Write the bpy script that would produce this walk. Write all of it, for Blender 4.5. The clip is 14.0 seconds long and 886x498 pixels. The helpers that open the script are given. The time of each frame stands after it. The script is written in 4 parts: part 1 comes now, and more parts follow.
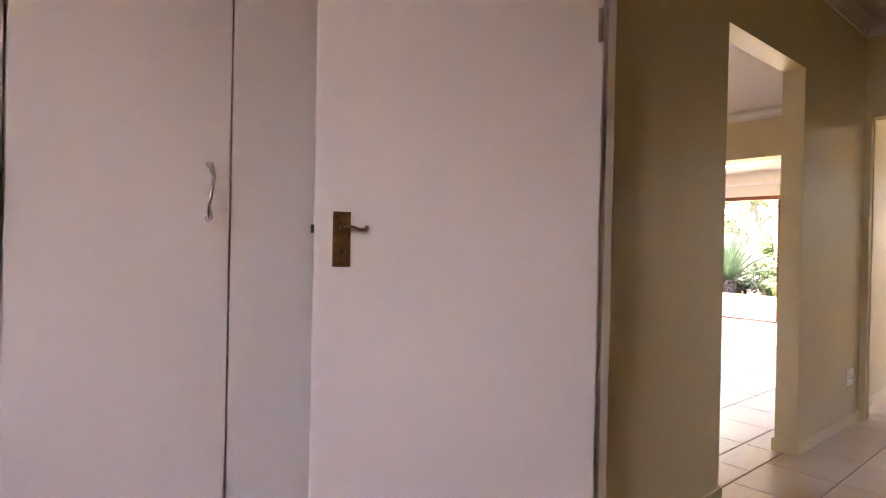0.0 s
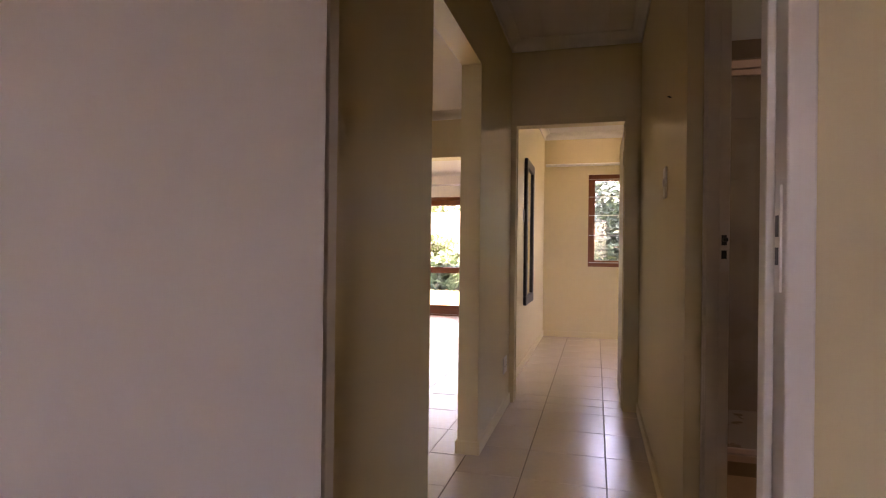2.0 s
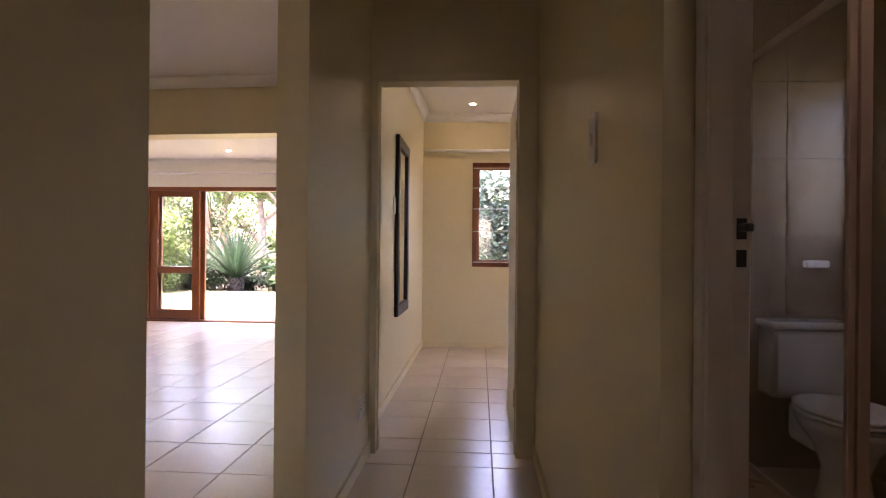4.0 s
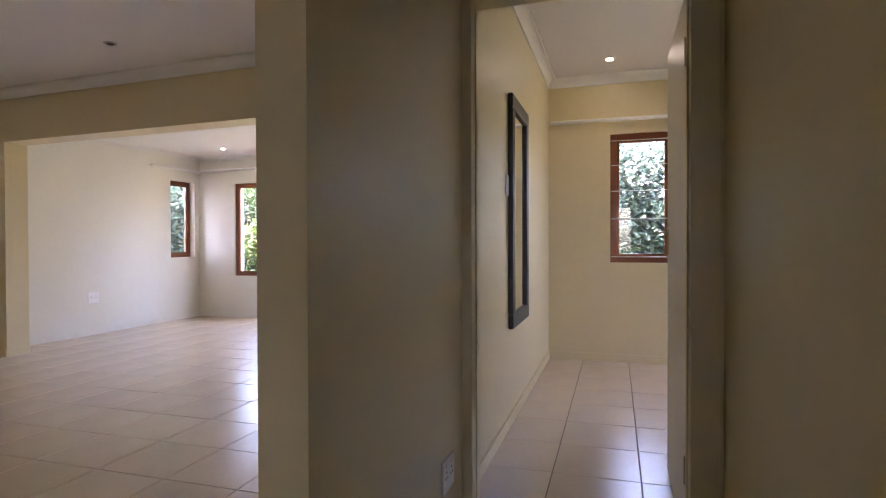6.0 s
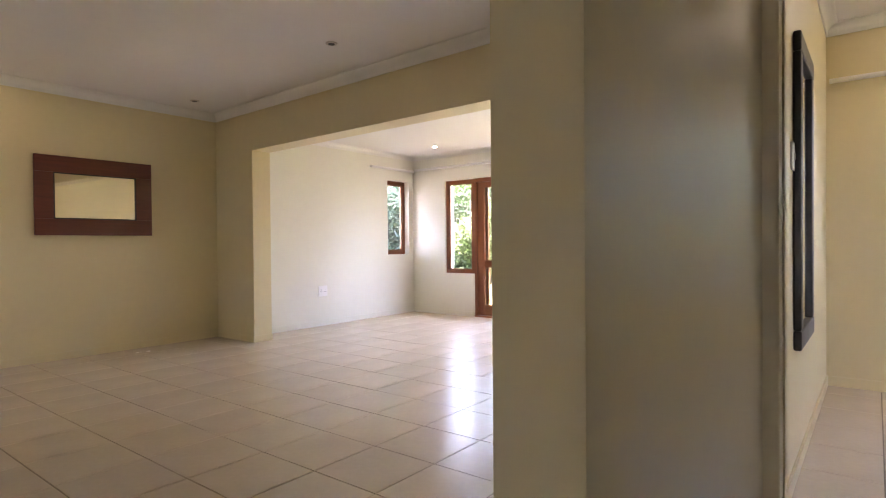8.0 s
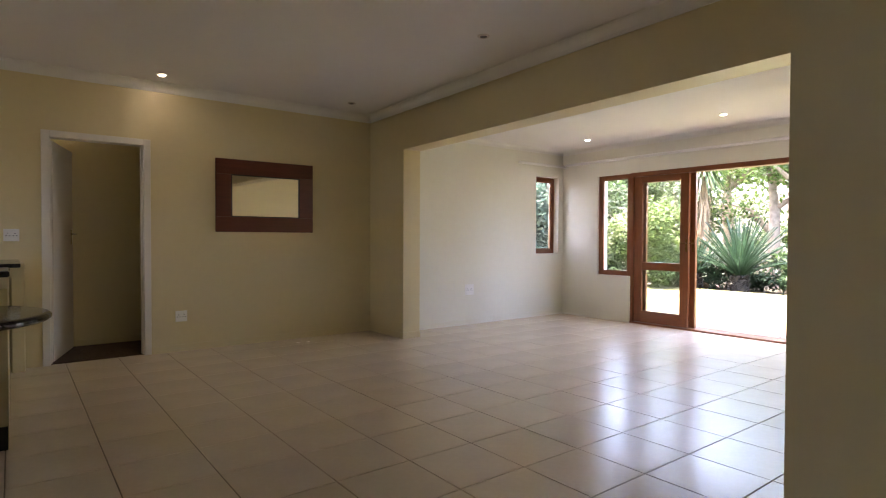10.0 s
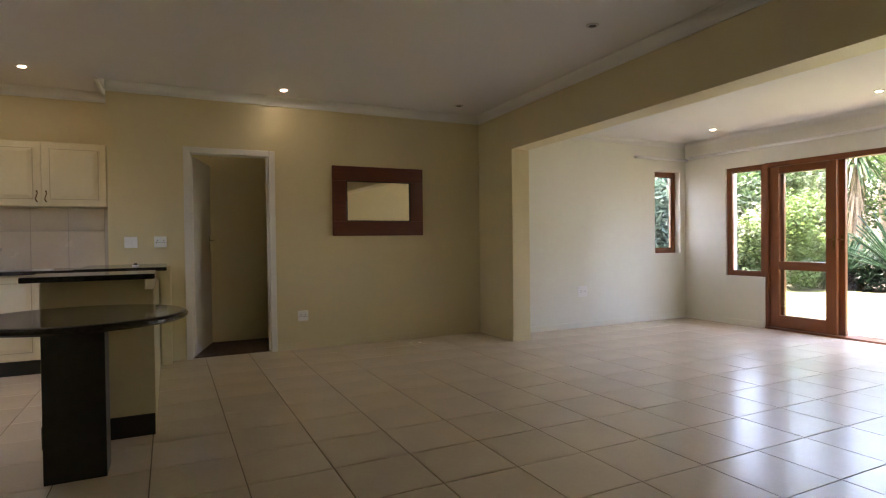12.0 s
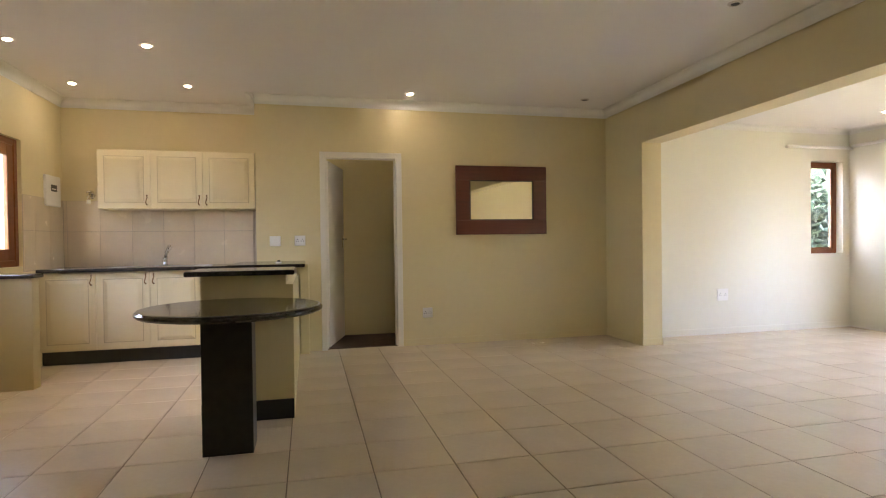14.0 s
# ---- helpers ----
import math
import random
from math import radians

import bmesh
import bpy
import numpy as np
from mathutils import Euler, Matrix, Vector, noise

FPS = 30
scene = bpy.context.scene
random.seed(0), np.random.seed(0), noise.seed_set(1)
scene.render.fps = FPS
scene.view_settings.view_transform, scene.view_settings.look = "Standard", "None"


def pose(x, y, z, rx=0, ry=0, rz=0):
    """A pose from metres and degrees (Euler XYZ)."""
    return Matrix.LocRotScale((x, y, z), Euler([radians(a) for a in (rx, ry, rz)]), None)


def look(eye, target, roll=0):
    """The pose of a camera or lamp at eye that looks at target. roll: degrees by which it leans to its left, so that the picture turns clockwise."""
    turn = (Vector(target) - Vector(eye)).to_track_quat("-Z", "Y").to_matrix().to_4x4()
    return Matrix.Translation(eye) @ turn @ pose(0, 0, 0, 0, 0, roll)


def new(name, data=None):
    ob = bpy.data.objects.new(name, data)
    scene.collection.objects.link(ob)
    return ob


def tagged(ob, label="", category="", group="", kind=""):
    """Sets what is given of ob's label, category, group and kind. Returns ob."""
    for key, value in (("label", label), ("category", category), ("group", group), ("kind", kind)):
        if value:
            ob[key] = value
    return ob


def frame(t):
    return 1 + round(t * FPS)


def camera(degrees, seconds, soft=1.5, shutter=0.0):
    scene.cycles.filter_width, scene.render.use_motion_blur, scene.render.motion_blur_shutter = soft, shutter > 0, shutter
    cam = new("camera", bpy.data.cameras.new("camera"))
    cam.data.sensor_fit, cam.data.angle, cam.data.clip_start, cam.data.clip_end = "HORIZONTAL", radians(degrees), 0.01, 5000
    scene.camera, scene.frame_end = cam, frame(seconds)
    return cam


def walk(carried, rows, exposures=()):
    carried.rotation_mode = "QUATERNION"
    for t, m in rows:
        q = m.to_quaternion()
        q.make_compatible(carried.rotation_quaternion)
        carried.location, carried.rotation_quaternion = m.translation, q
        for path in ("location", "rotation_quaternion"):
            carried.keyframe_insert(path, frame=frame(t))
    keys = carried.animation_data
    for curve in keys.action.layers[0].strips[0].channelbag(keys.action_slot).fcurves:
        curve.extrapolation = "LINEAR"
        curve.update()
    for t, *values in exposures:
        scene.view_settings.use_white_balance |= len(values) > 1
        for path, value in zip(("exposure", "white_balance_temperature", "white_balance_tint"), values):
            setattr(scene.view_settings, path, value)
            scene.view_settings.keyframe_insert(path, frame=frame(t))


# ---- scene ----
cam = camera(76.7, 14.0, soft=1.15)
PATH = [
    (0, (2.323, 1.479, 1.126), (3.594, 3.023, 1.113), 1.2),
    (0.5, (2.355, 1.67, 1.121), (3.872, 2.973, 1.117), 1.2),
    (1, (2.431, 1.796, 1.112), (4.165, 2.793, 1.113), 1.1),
    (1.5, (2.614, 1.905, 1.122), (4.47, 2.649, 1.123), 1.0),
    (2, (2.805, 1.996, 1.12), (4.734, 2.523, 1.125), 0.7),
    (2.5, (3.015, 2.082, 1.122), (4.993, 2.377, 1.133), 0.7),
    (3, (3.296, 2.088, 1.118), (5.291, 2.237, 1.123), 0.5),
    (3.2, (3.429, 2.078, 1.129), (5.426, 2.2, 1.132), 0.6),
    (5.3, (4.601, 1.941, 1.122), (6.581, 2.216, 1.106), 0.1),
    (5.5, (4.715, 1.976, 1.122), (6.682, 2.338, 1.104), 0.0),
    (6, (4.878, 2.048, 1.121), (6.789, 2.638, 1.099), -0.2),
    (6.5, (5.033, 2.123, 1.116), (6.869, 2.918, 1.092), -0.4),
    (7, (5.15, 2.198, 1.111), (6.883, 3.197, 1.086), -0.5),
    (7.5, (5.231, 2.294, 1.103), (6.876, 3.431, 1.08), -0.5),
    (8, (5.284, 2.377, 1.095), (6.867, 3.601, 1.072), -0.5),
    (8.5, (5.36, 2.454, 1.097), (6.851, 3.787, 1.074), -0.7),
    (8.7, (5.388, 2.492, 1.129), (6.839, 3.868, 1.097), -0.4),
    (10.8, (5.434, 2.582, 1.142), (6.531, 4.254, 1.112), -0.4),
    (11, (5.445, 2.588, 1.136), (6.512, 4.28, 1.105), -0.6),
    (11.5, (5.464, 2.604, 1.131), (6.446, 4.346, 1.102), -0.6),
    (12, (5.478, 2.601, 1.128), (6.359, 4.396, 1.099), -0.7),
    (12.5, (5.49, 2.607, 1.135), (6.253, 4.455, 1.103), -0.7),
    (13, (5.504, 2.607, 1.123), (6.153, 4.498, 1.096), -0.7),
    (13.5, (5.501, 2.616, 1.121), (6.055, 4.538, 1.095), -0.7),
    (14, (5.492, 2.613, 1.125), (5.961, 4.557, 1.098), -0.7),
]
EXPOSURES = [(0, 6.2, 8200, 45), (1.5, 5.55, 8600, 46), (3.0, 5.1, 8300, 47), (5.5, 5.25, 6700, 35), (6.3, 5.1, 6700, 34), (7.0, 5.36, 6750, 32), (8.5, 5.6, 7200, 29), (11, 4.4, 7100, 24), (12.5, 5.08, 7300, 22), (14, 5.72, 7350, 22)]
walk(cam, [(t, look(eye, target, roll)) for t, eye, target, roll in PATH], EXPOSURES)

# ---- world, sun and lamps ----
world = bpy.data.worlds.new("sky")
scene.world = world
world.use_nodes = True
wn = world.node_tree
sky = wn.nodes.new("ShaderNodeTexSky")
sky.sky_type, sky.sun_disc = "NISHITA", False
sky.sun_elevation, sky.sun_rotation = radians(79), radians(328)
sky.air_density, sky.dust_density = 1.0, 3.0
wn.links.new(sky.outputs[0], wn.nodes["Background"].inputs[0])
wn.nodes["Background"].inputs[1].default_value = 0.15
sun = new("sun", bpy.data.lights.new("sun", "SUN"))
sun.data.energy, sun.data.angle, sun.data.color = 2.2, radians(10), (1.0, 0.985, 0.96)
sun.matrix_world = look((0, 0, 30), (0.10, -0.16, 30 - 0.95))
LAMP_WATTS = 0.17


# ---- materials ----
def mat(name, color, rough=0.5, metal=0.0, vary=0.06, scale=3.0, bump=0.0, bump_scale=60.0, tint=None, spec=0.5, coat=0.0, per_object=0.0):
    """Principled paint, stone or metal with cloudy variation at two scales and a fine relief."""
    m = bpy.data.materials.new(name)
    m.use_nodes = True
    nt = m.node_tree
    p = nt.nodes["Principled BSDF"]
    p.inputs["Roughness"].default_value, p.inputs["Metallic"].default_value = rough, metal
    p.inputs["Specular IOR Level"].default_value = spec
    p.inputs["Coat Weight"].default_value = coat
    tc = nt.nodes.new("ShaderNodeTexCoord")
    big, fine = nt.nodes.new("ShaderNodeTexNoise"), nt.nodes.new("ShaderNodeTexNoise")
    big.inputs["Scale"].default_value, big.inputs["Detail"].default_value = scale, 4
    fine.inputs["Scale"].default_value, fine.inputs["Detail"].default_value = scale * 14, 3
    for n in (big, fine):
        nt.links.new(tc.outputs["Object"], n.inputs["Vector"])
    add = nt.nodes.new("ShaderNodeMath")
    add.operation = "MULTIPLY_ADD"
    add.inputs[1].default_value = 0.45
    nt.links.new(fine.outputs[0], add.inputs[0])
    nt.links.new(big.outputs[0], add.inputs[2])
    last = add
    if per_object:
        info = nt.nodes.new("ShaderNodeObjectInfo")
        last = nt.nodes.new("ShaderNodeMath")
        last.operation = "MULTIPLY_ADD"
        last.inputs[1].default_value = per_object
        nt.links.new(info.outputs["Random"], last.inputs[0])
        nt.links.new(add.outputs[0], last.inputs[2])
    ramp = nt.nodes.new("ShaderNodeMapRange")
    ramp.inputs[1].default_value, ramp.inputs[2].default_value = 0.4, 1.05 + per_object
    nt.links.new(last.outputs[0], ramp.inputs[0])
    mix = nt.nodes.new("ShaderNodeMix")
    mix.data_type = "RGBA"
    low = tint or tuple(c * (1 - vary) for c in color)
    mix.inputs[6].default_value, mix.inputs[7].default_value = (*low, 1), (*(min(1, c * (1 + vary)) for c in color), 1)
    nt.links.new(ramp.outputs[0], mix.inputs[0])
    nt.links.new(mix.outputs[2], p.inputs["Base Color"])
    rr = nt.nodes.new("ShaderNodeMapRange")
    rr.inputs[3].default_value, rr.inputs[4].default_value = max(0.0, rough - 0.05), min(1.0, rough + 0.06)
    nt.links.new(big.outputs[0], rr.inputs[0])
    nt.links.new(rr.outputs[0], p.inputs["Roughness"])
    if bump:
        bn, bb = nt.nodes.new("ShaderNodeTexNoise"), nt.nodes.new("ShaderNodeBump")
        bn.inputs["Scale"].default_value, bn.inputs["Detail"].default_value = bump_scale, 3
        bb.inputs["Strength"].default_value, bb.inputs["Distance"].default_value = bump, 0.01
        nt.links.new(tc.outputs["Object"], bn.inputs["Vector"])
        nt.links.new(bn.outputs[0], bb.inputs["Height"])
        nt.links.new(bb.outputs[0], p.inputs["Normal"])
    return m


def wood(name, light, dark, rough=0.35, axis=2, scale=6.0):
    """Varnished timber with a grain that runs along one axis."""
    m = mat(name, light, rough, coat=0.2)
    nt = m.node_tree
    p = nt.nodes["Principled BSDF"]
    tc, mp = nt.nodes.new("ShaderNodeTexCoord"), nt.nodes.new("ShaderNodeMapping")
    stretch = [scale * 5] * 3
    stretch[axis] = scale * 0.35
    mp.inputs["Scale"].default_value = stretch
    n = nt.nodes.new("ShaderNodeTexNoise")
    n.inputs["Scale"].default_value, n.inputs["Detail"].default_value, n.inputs["Distortion"].default_value = 1.5, 6, 0.6
    mix = nt.nodes.new("ShaderNodeMix")
    mix.data_type = "RGBA"
    mix.inputs[6].default_value, mix.inputs[7].default_value = (*dark, 1), (*light, 1)
    nt.links.new(tc.outputs["Object"], mp.inputs[0])
    nt.links.new(mp.outputs[0], n.inputs["Vector"])
    nt.links.new(n.outputs[0], mix.inputs[0])
    nt.links.new(mix.outputs[2], p.inputs["Base Color"])
    return m


def leaf_mat(name, a, b, rough=0.45):
    m = bpy.data.materials.new(name)
    m.use_nodes = True
    nt = m.node_tree
    p = nt.nodes["Principled BSDF"]
    p.inputs["Roughness"].default_value = rough
    g, mix = nt.nodes.new("ShaderNodeNewGeometry"), nt.nodes.new("ShaderNodeMix")
    mix.data_type = "RGBA"
    mix.inputs[6].default_value, mix.inputs[7].default_value = (*a, 1), (*b, 1)
    nt.links.new(g.outputs["Random Per Island"], mix.inputs[0])
    nt.links.new(mix.outputs[2], p.inputs["Base Color"])
    tr, sh = nt.nodes.new("ShaderNodeBsdfTranslucent"), nt.nodes.new("ShaderNodeMixShader")
    sh.inputs[0].default_value = 0.4
    nt.links.new(mix.outputs[2], tr.inputs[0])
    nt.links.new(p.outputs[0], sh.inputs[1])
    nt.links.new(tr.outputs[0], sh.inputs[2])
    nt.links.new(sh.outputs[0], nt.nodes["Material Output"].inputs[0])
    return m


def glass_mat(name, tint=(1, 1, 1)):
    m = bpy.data.materials.new(name)
    m.use_nodes = True
    p = m.node_tree.nodes["Principled BSDF"]
    p.inputs["Base Color"].default_value = (*tint, 1)
    p.inputs["Roughness"].default_value, p.inputs["Transmission Weight"].default_value, p.inputs["IOR"].default_value = 0.0, 1.0, 1.45
    return m


def glow_mat(name, color, strength):
    m = bpy.data.materials.new(name)
    m.use_nodes = True
    p = m.node_tree.nodes["Principled BSDF"]
    p.inputs["Emission Color"].default_value, p.inputs["Emission Strength"].default_value = (*color, 1), strength
    return m


WALL = mat("cream_wall_paint", (0.70, 0.596, 0.352), 0.40, vary=0.035, scale=1.1, bump=0.045, bump_scale=90)
# paler cream than WALL; some of the sunroom's brighter daylight is in this colour
PALE = mat("daylit_pale_cream_wall", (0.78, 0.765, 0.66), 0.42, vary=0.03, scale=1.1, bump=0.045, bump_scale=90)
CEIL = mat("white_ceiling_paint", (0.80, 0.78, 0.75), 0.75, vary=0.02, scale=0.8, bump=0.05)
CORN = mat("white_cornice_paint", (0.80, 0.79, 0.74), 0.6, vary=0.02)
TRIM = mat("white_gloss_paint", (0.77, 0.73, 0.66), 0.32, vary=0.03, scale=2.5, bump=0.03, bump_scale=25)
DOORW = mat("white_door_enamel", (0.79, 0.735, 0.66), 0.36, vary=0.025, scale=1.6, bump=0.05, bump_scale=18)
TILE = mat("beige_ceramic_tile", (0.68, 0.568, 0.43), 0.25, spec=0.65, vary=0.09, scale=2.2, bump=0.03, bump_scale=9, per_object=0.2)
GROUT = mat("dark_grout", (0.20, 0.155, 0.11), 0.85, vary=0.25, scale=5, bump=0.2)
SPLASH = mat("cream_wall_tile", (0.72, 0.61, 0.46), 0.25, vary=0.10, scale=5, bump=0.03, per_object=0.4)
SGROUT = mat("pale_grout", (0.50, 0.42, 0.33), 0.85)
BATHT = mat("taupe_bathroom_tile", (0.36, 0.275, 0.195), 0.28, vary=0.09, scale=4, bump=0.03, per_object=0.4)
GRANITE = mat("dark_granite", (0.030, 0.026, 0.023), 0.10, vary=0.8, scale=26, spec=0.6)
GRANP = mat("black_granite_panel", (0.016, 0.014, 0.013), 0.32, vary=0.5, scale=20)
KICK = mat("black_skirting_tile", (0.018, 0.017, 0.016), 0.35, vary=0.3, scale=9)
WOOD = wood("red_meranti", (0.29, 0.092, 0.028), (0.15, 0.042, 0.014), 0.3)
WOODH = wood("red_meranti_level", (0.29, 0.092, 0.028), (0.15, 0.042, 0.014), 0.3, axis=1)
MAHOG = wood("mahogany_frame", (0.155, 0.036, 0.020), (0.075, 0.018, 0.012), 0.34, axis=0)
BLACKW = mat("black_painted_wood", (0.012, 0.012, 0.014), 0.38, vary=0.4, scale=12, bump=0.05)
CREAM = mat("cream_lacquer", (0.76, 0.665, 0.44), 0.34, vary=0.03, scale=3, bump=0.02)
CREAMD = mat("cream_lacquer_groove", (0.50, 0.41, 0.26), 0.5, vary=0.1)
BRASS = mat("aged_brass", (0.19, 0.098, 0.034), 0.42, 1.0, vary=0.55, scale=45, bump=0.15, bump_scale=140)
CHROME = mat("chrome", (0.72, 0.71, 0.69), 0.14, 1.0, vary=0.05)
SHOWF = mat("painted_shower_frame", (0.62, 0.49, 0.42), 0.32, 0.25, vary=0.08, scale=9)
STEEL = mat("brushed_aluminium", (0.58, 0.53, 0.47), 0.3, 1.0, vary=0.08, scale=20)
PLATE = mat("nickel_plate", (0.80, 0.77, 0.72), 0.5, 0.5, vary=0.06, scale=30)
CYTRUNK = mat("dark_cycad_trunk", (0.022, 0.018, 0.013), 0.95, vary=0.5, scale=14, bump=0.9, bump_scale=25)
MIRROR = mat("mirror_glass", (0.86, 0.88, 0.86), 0.015, 1.0, vary=0.0)
PLASTIC = mat("white_plastic", (0.87, 0.86, 0.83), 0.35, vary=0.02)
PLASTD = mat("dark_plastic", (0.03, 0.03, 0.03), 0.4)
BATHF = mat("sandy_bathroom_floor_tile", (0.50, 0.38, 0.25), 0.35, vary=0.1, scale=4, bump=0.03)
CERAM = mat("white_ceramic", (0.80, 0.79, 0.76), 0.08, vary=0.02, coat=0.4)
CARPET = mat("brown_carpet", (0.095, 0.055, 0.033), 0.95, vary=0.35, scale=18, bump=0.5, bump_scale=160)
PALEW = mat("pale_boundary_plaster", (0.62, 0.56, 0.47), 0.85, vary=0.12, scale=1.5, bump=0.2)
ORANGE = mat("orange_brown_bark", (0.30, 0.16, 0.085), 0.9, vary=0.4, scale=6, bump=0.8, bump_scale=20)
EXTW = mat("outside_plaster", (0.62, 0.55, 0.42), 0.8, vary=0.08, bump=0.2)
ROOF = mat("roof_slab", (0.25, 0.22, 0.2), 0.9)
BARS = mat("white_bar_paint", (0.62, 0.60, 0.56), 0.4)
GLASS = glass_mat("window_glass")
SHGLASS = glass_mat("shower_glass", (0.90, 0.93, 0.91))
LIT = glow_mat("lit_lamp_face", (1.0, 0.90, 0.72), 6.0)
GRASS = mat("lawn", (0.105, 0.11, 0.042), 0.9, vary=0.35, scale=1.5, bump=0.7, bump_scale=45)
SOIL = mat("leaf_litter", (0.055, 0.045, 0.032), 0.95, vary=0.4, scale=4, bump=0.8, bump_scale=30)
PAVER = mat("weathered_paver", (0.12, 0.09, 0.07), 0.85, vary=0.22, scale=7, bump=0.3, per_object=0.6)
BARK = mat("tree_bark", (0.27, 0.215, 0.165), 0.95, vary=0.45, scale=7, bump=0.9, bump_scale=22)
THATCH = mat("dry_palm_bark", (0.27, 0.19, 0.11), 0.95, vary=0.4, scale=14, bump=0.8, bump_scale=40)
LEAF_A = leaf_mat("mid_green_leaves", (0.028, 0.06, 0.022), (0.085, 0.14, 0.05))
LEAF_B = leaf_mat("bright_green_leaves", (0.055, 0.105, 0.028), (0.17, 0.24, 0.075))
# lighter leaf greens; the far trees' sunlight and haze are mixed into the colour
LEAF_F = leaf_mat("pale_sunlit_leaves", (0.055, 0.105, 0.024), (0.155, 0.235, 0.065))
LEAF_C = leaf_mat("grey_green_leaves", (0.045, 0.085, 0.062), (0.115, 0.175, 0.135), 0.3)
LEAF_D = leaf_mat("dark_cycad_leaves", (0.012, 0.034, 0.019), (0.036, 0.078, 0.040), 0.35)


# ---- mesh helpers ----
def box(bm, x0, x1, y0, y1, z0, z1, bevel=0.0):
    r = bmesh.ops.create_cube(bm, size=1, matrix=Matrix.LocRotScale(((x0 + x1) / 2, (y0 + y1) / 2, (z0 + z1) / 2), None, (x1 - x0, y1 - y0, z1 - z0)))
    if bevel:
        bmesh.ops.bevel(bm, geom=list({e for v in r["verts"] for e in v.link_edges}), offset=bevel, segments=2, affect="EDGES", profile=0.5)
    return bm


def boxes(*rows, bevel=0.0):
    bm = bmesh.new()
    for r in rows:
        box(bm, *r, bevel=bevel)
    return bm


def cyl(bm, p0, p1, r0, r1=None, seg=16):
    p0, p1 = Vector(p0), Vector(p1)
    d = p1 - p0
    turn = d.to_track_quat("Z", "Y").to_matrix().to_4x4()
    bmesh.ops.create_cone(bm, cap_ends=True, segments=seg, radius1=r0, radius2=r0 if r1 is None else r1, depth=d.length, matrix=Matrix.Translation((p0 + p1) / 2) @ turn)
    return bm


def tube(bm, pts, radii, seg=10):
    """A bent rod through the points, with a radius at each of them."""
    pts = [Vector(p) for p in pts]
    if not hasattr(radii, "__len__"):
        radii = [radii] * len(pts)
    rings = []
    for i, p in enumerate(pts):
        d = (pts[min(i + 1, len(pts) - 1)] - pts[max(i - 1, 0)]).normalized()
        q = d.to_track_quat("Z", "Y")
        rings.append([bm.verts.new(p + q @ Vector((math.cos(a) * radii[i], math.sin(a) * radii[i], 0))) for a in (2 * math.pi * k / seg for k in range(seg))])
    for a, b in zip(rings, rings[1:]):
        for k in range(seg):
            bm.faces.new((a[k], a[(k + 1) % seg], b[(k + 1) % seg], b[k]))
    bm.faces.new(rings[0][::-1])
    bm.faces.new(rings[-1])
    return bm


def lathe(bm, profile, centre=(0, 0, 0), seg=28, sx=1.0, sy=1.0):
    """Turns a profile of (radius, height) about the upright axis; sx and sy make it oval."""
    c = Vector(centre)
    rings = [[bm.verts.new(c + Vector((math.cos(a) * r * sx, math.sin(a) * r * sy, z))) for a in (2 * math.pi * k / seg for k in range(seg))] for r, z in profile]
    for a, b in zip(rings, rings[1:]):
        for k in range(seg):
            bm.faces.new((a[k], a[(k + 1) % seg], b[(k + 1) % seg], b[k]))
    bm.faces.new(rings[0][::-1])
    bm.faces.new(rings[-1])
    return bm


def mesh_of(name, bm, material, smooth=False):
    me = bpy.data.meshes.new(name)
    bm.normal_update()
    bm.to_mesh(me)
    bm.free()
    me.materials.append(material)
    if smooth:
        me.polygons.foreach_set("use_smooth", [True] * len(me.polygons))
    return me


def part(name, bm, material, parent=None, label="", smooth=False):
    ob = new(name, mesh_of(name, bm, material, smooth))
    ob.parent = parent
    return tagged(ob, label)


def thing(name, label, category, at=(0, 0, 0), rz=0, group="", kind=""):
    ob = new(name)
    ob.matrix_basis = pose(*at, 0, 0, rz)
    ob.empty_display_size = 0.1
    return tagged(ob, label, category, group, kind)


def structure(name, bm, material, label, category="wall", smooth=False):
    return tagged(part(name, bm, material, None, "", smooth), label, category, "", "structure")


# ---- plan ----
HALL_R, HALL_L, LIV_S = 1.700, 2.612, 2.725
END_X, BED_X, BED_F, BED_Y = 6.955, 7.06, 10.37, 2.672
OPEN_A, OPEN_B, OPEN_Z = 4.88, 5.825, 2.148
LIV_N, KIT_N, KIT_W, KIT_E = 8.583, 9.115, 3.050, 4.985
NIB_A, NIB_B, NIB_Y, BEAM_Z = 8.916, 9.143, 7.848, 2.137
SUN_N, SUN_E = 8.235, 12.085
C_LIV, C_HALL, C_SUN, C_BED = 2.63, 2.672, 2.455, 2.684
D1_X0, D1_X1 = 3.78, 3.89
BATH_N, BATH_S, BATH_F = 1.575, 0.0, 6.955


def wall(name, x0, x1, y0, y1, top, holes=(), along="x", label="cream painted plaster wall with slight roller texture", material=WALL):
    """A wall with openings (from, to, sill, head) along its length."""
    bm = bmesh.new()
    a, b = (x0, x1) if along == "x" else (y0, y1)

    def piece(s, e, z0, z1):
        if e - s > 1e-4 and z1 - z0 > 1e-4:
            if along == "x":
                box(bm, s, e, y0, y1, z0, z1)
            else:
                box(bm, x0, x1, s, e, z0, z1)
    for s, e, z0, z1 in sorted(holes):
        piece(a, s, -0.1, top)
        piece(s, e, -0.1, z0)
        piece(s, e, z1, top)
        a = e
    piece(a, b, -0.1, top)
    return structure(name, bm, material, label)


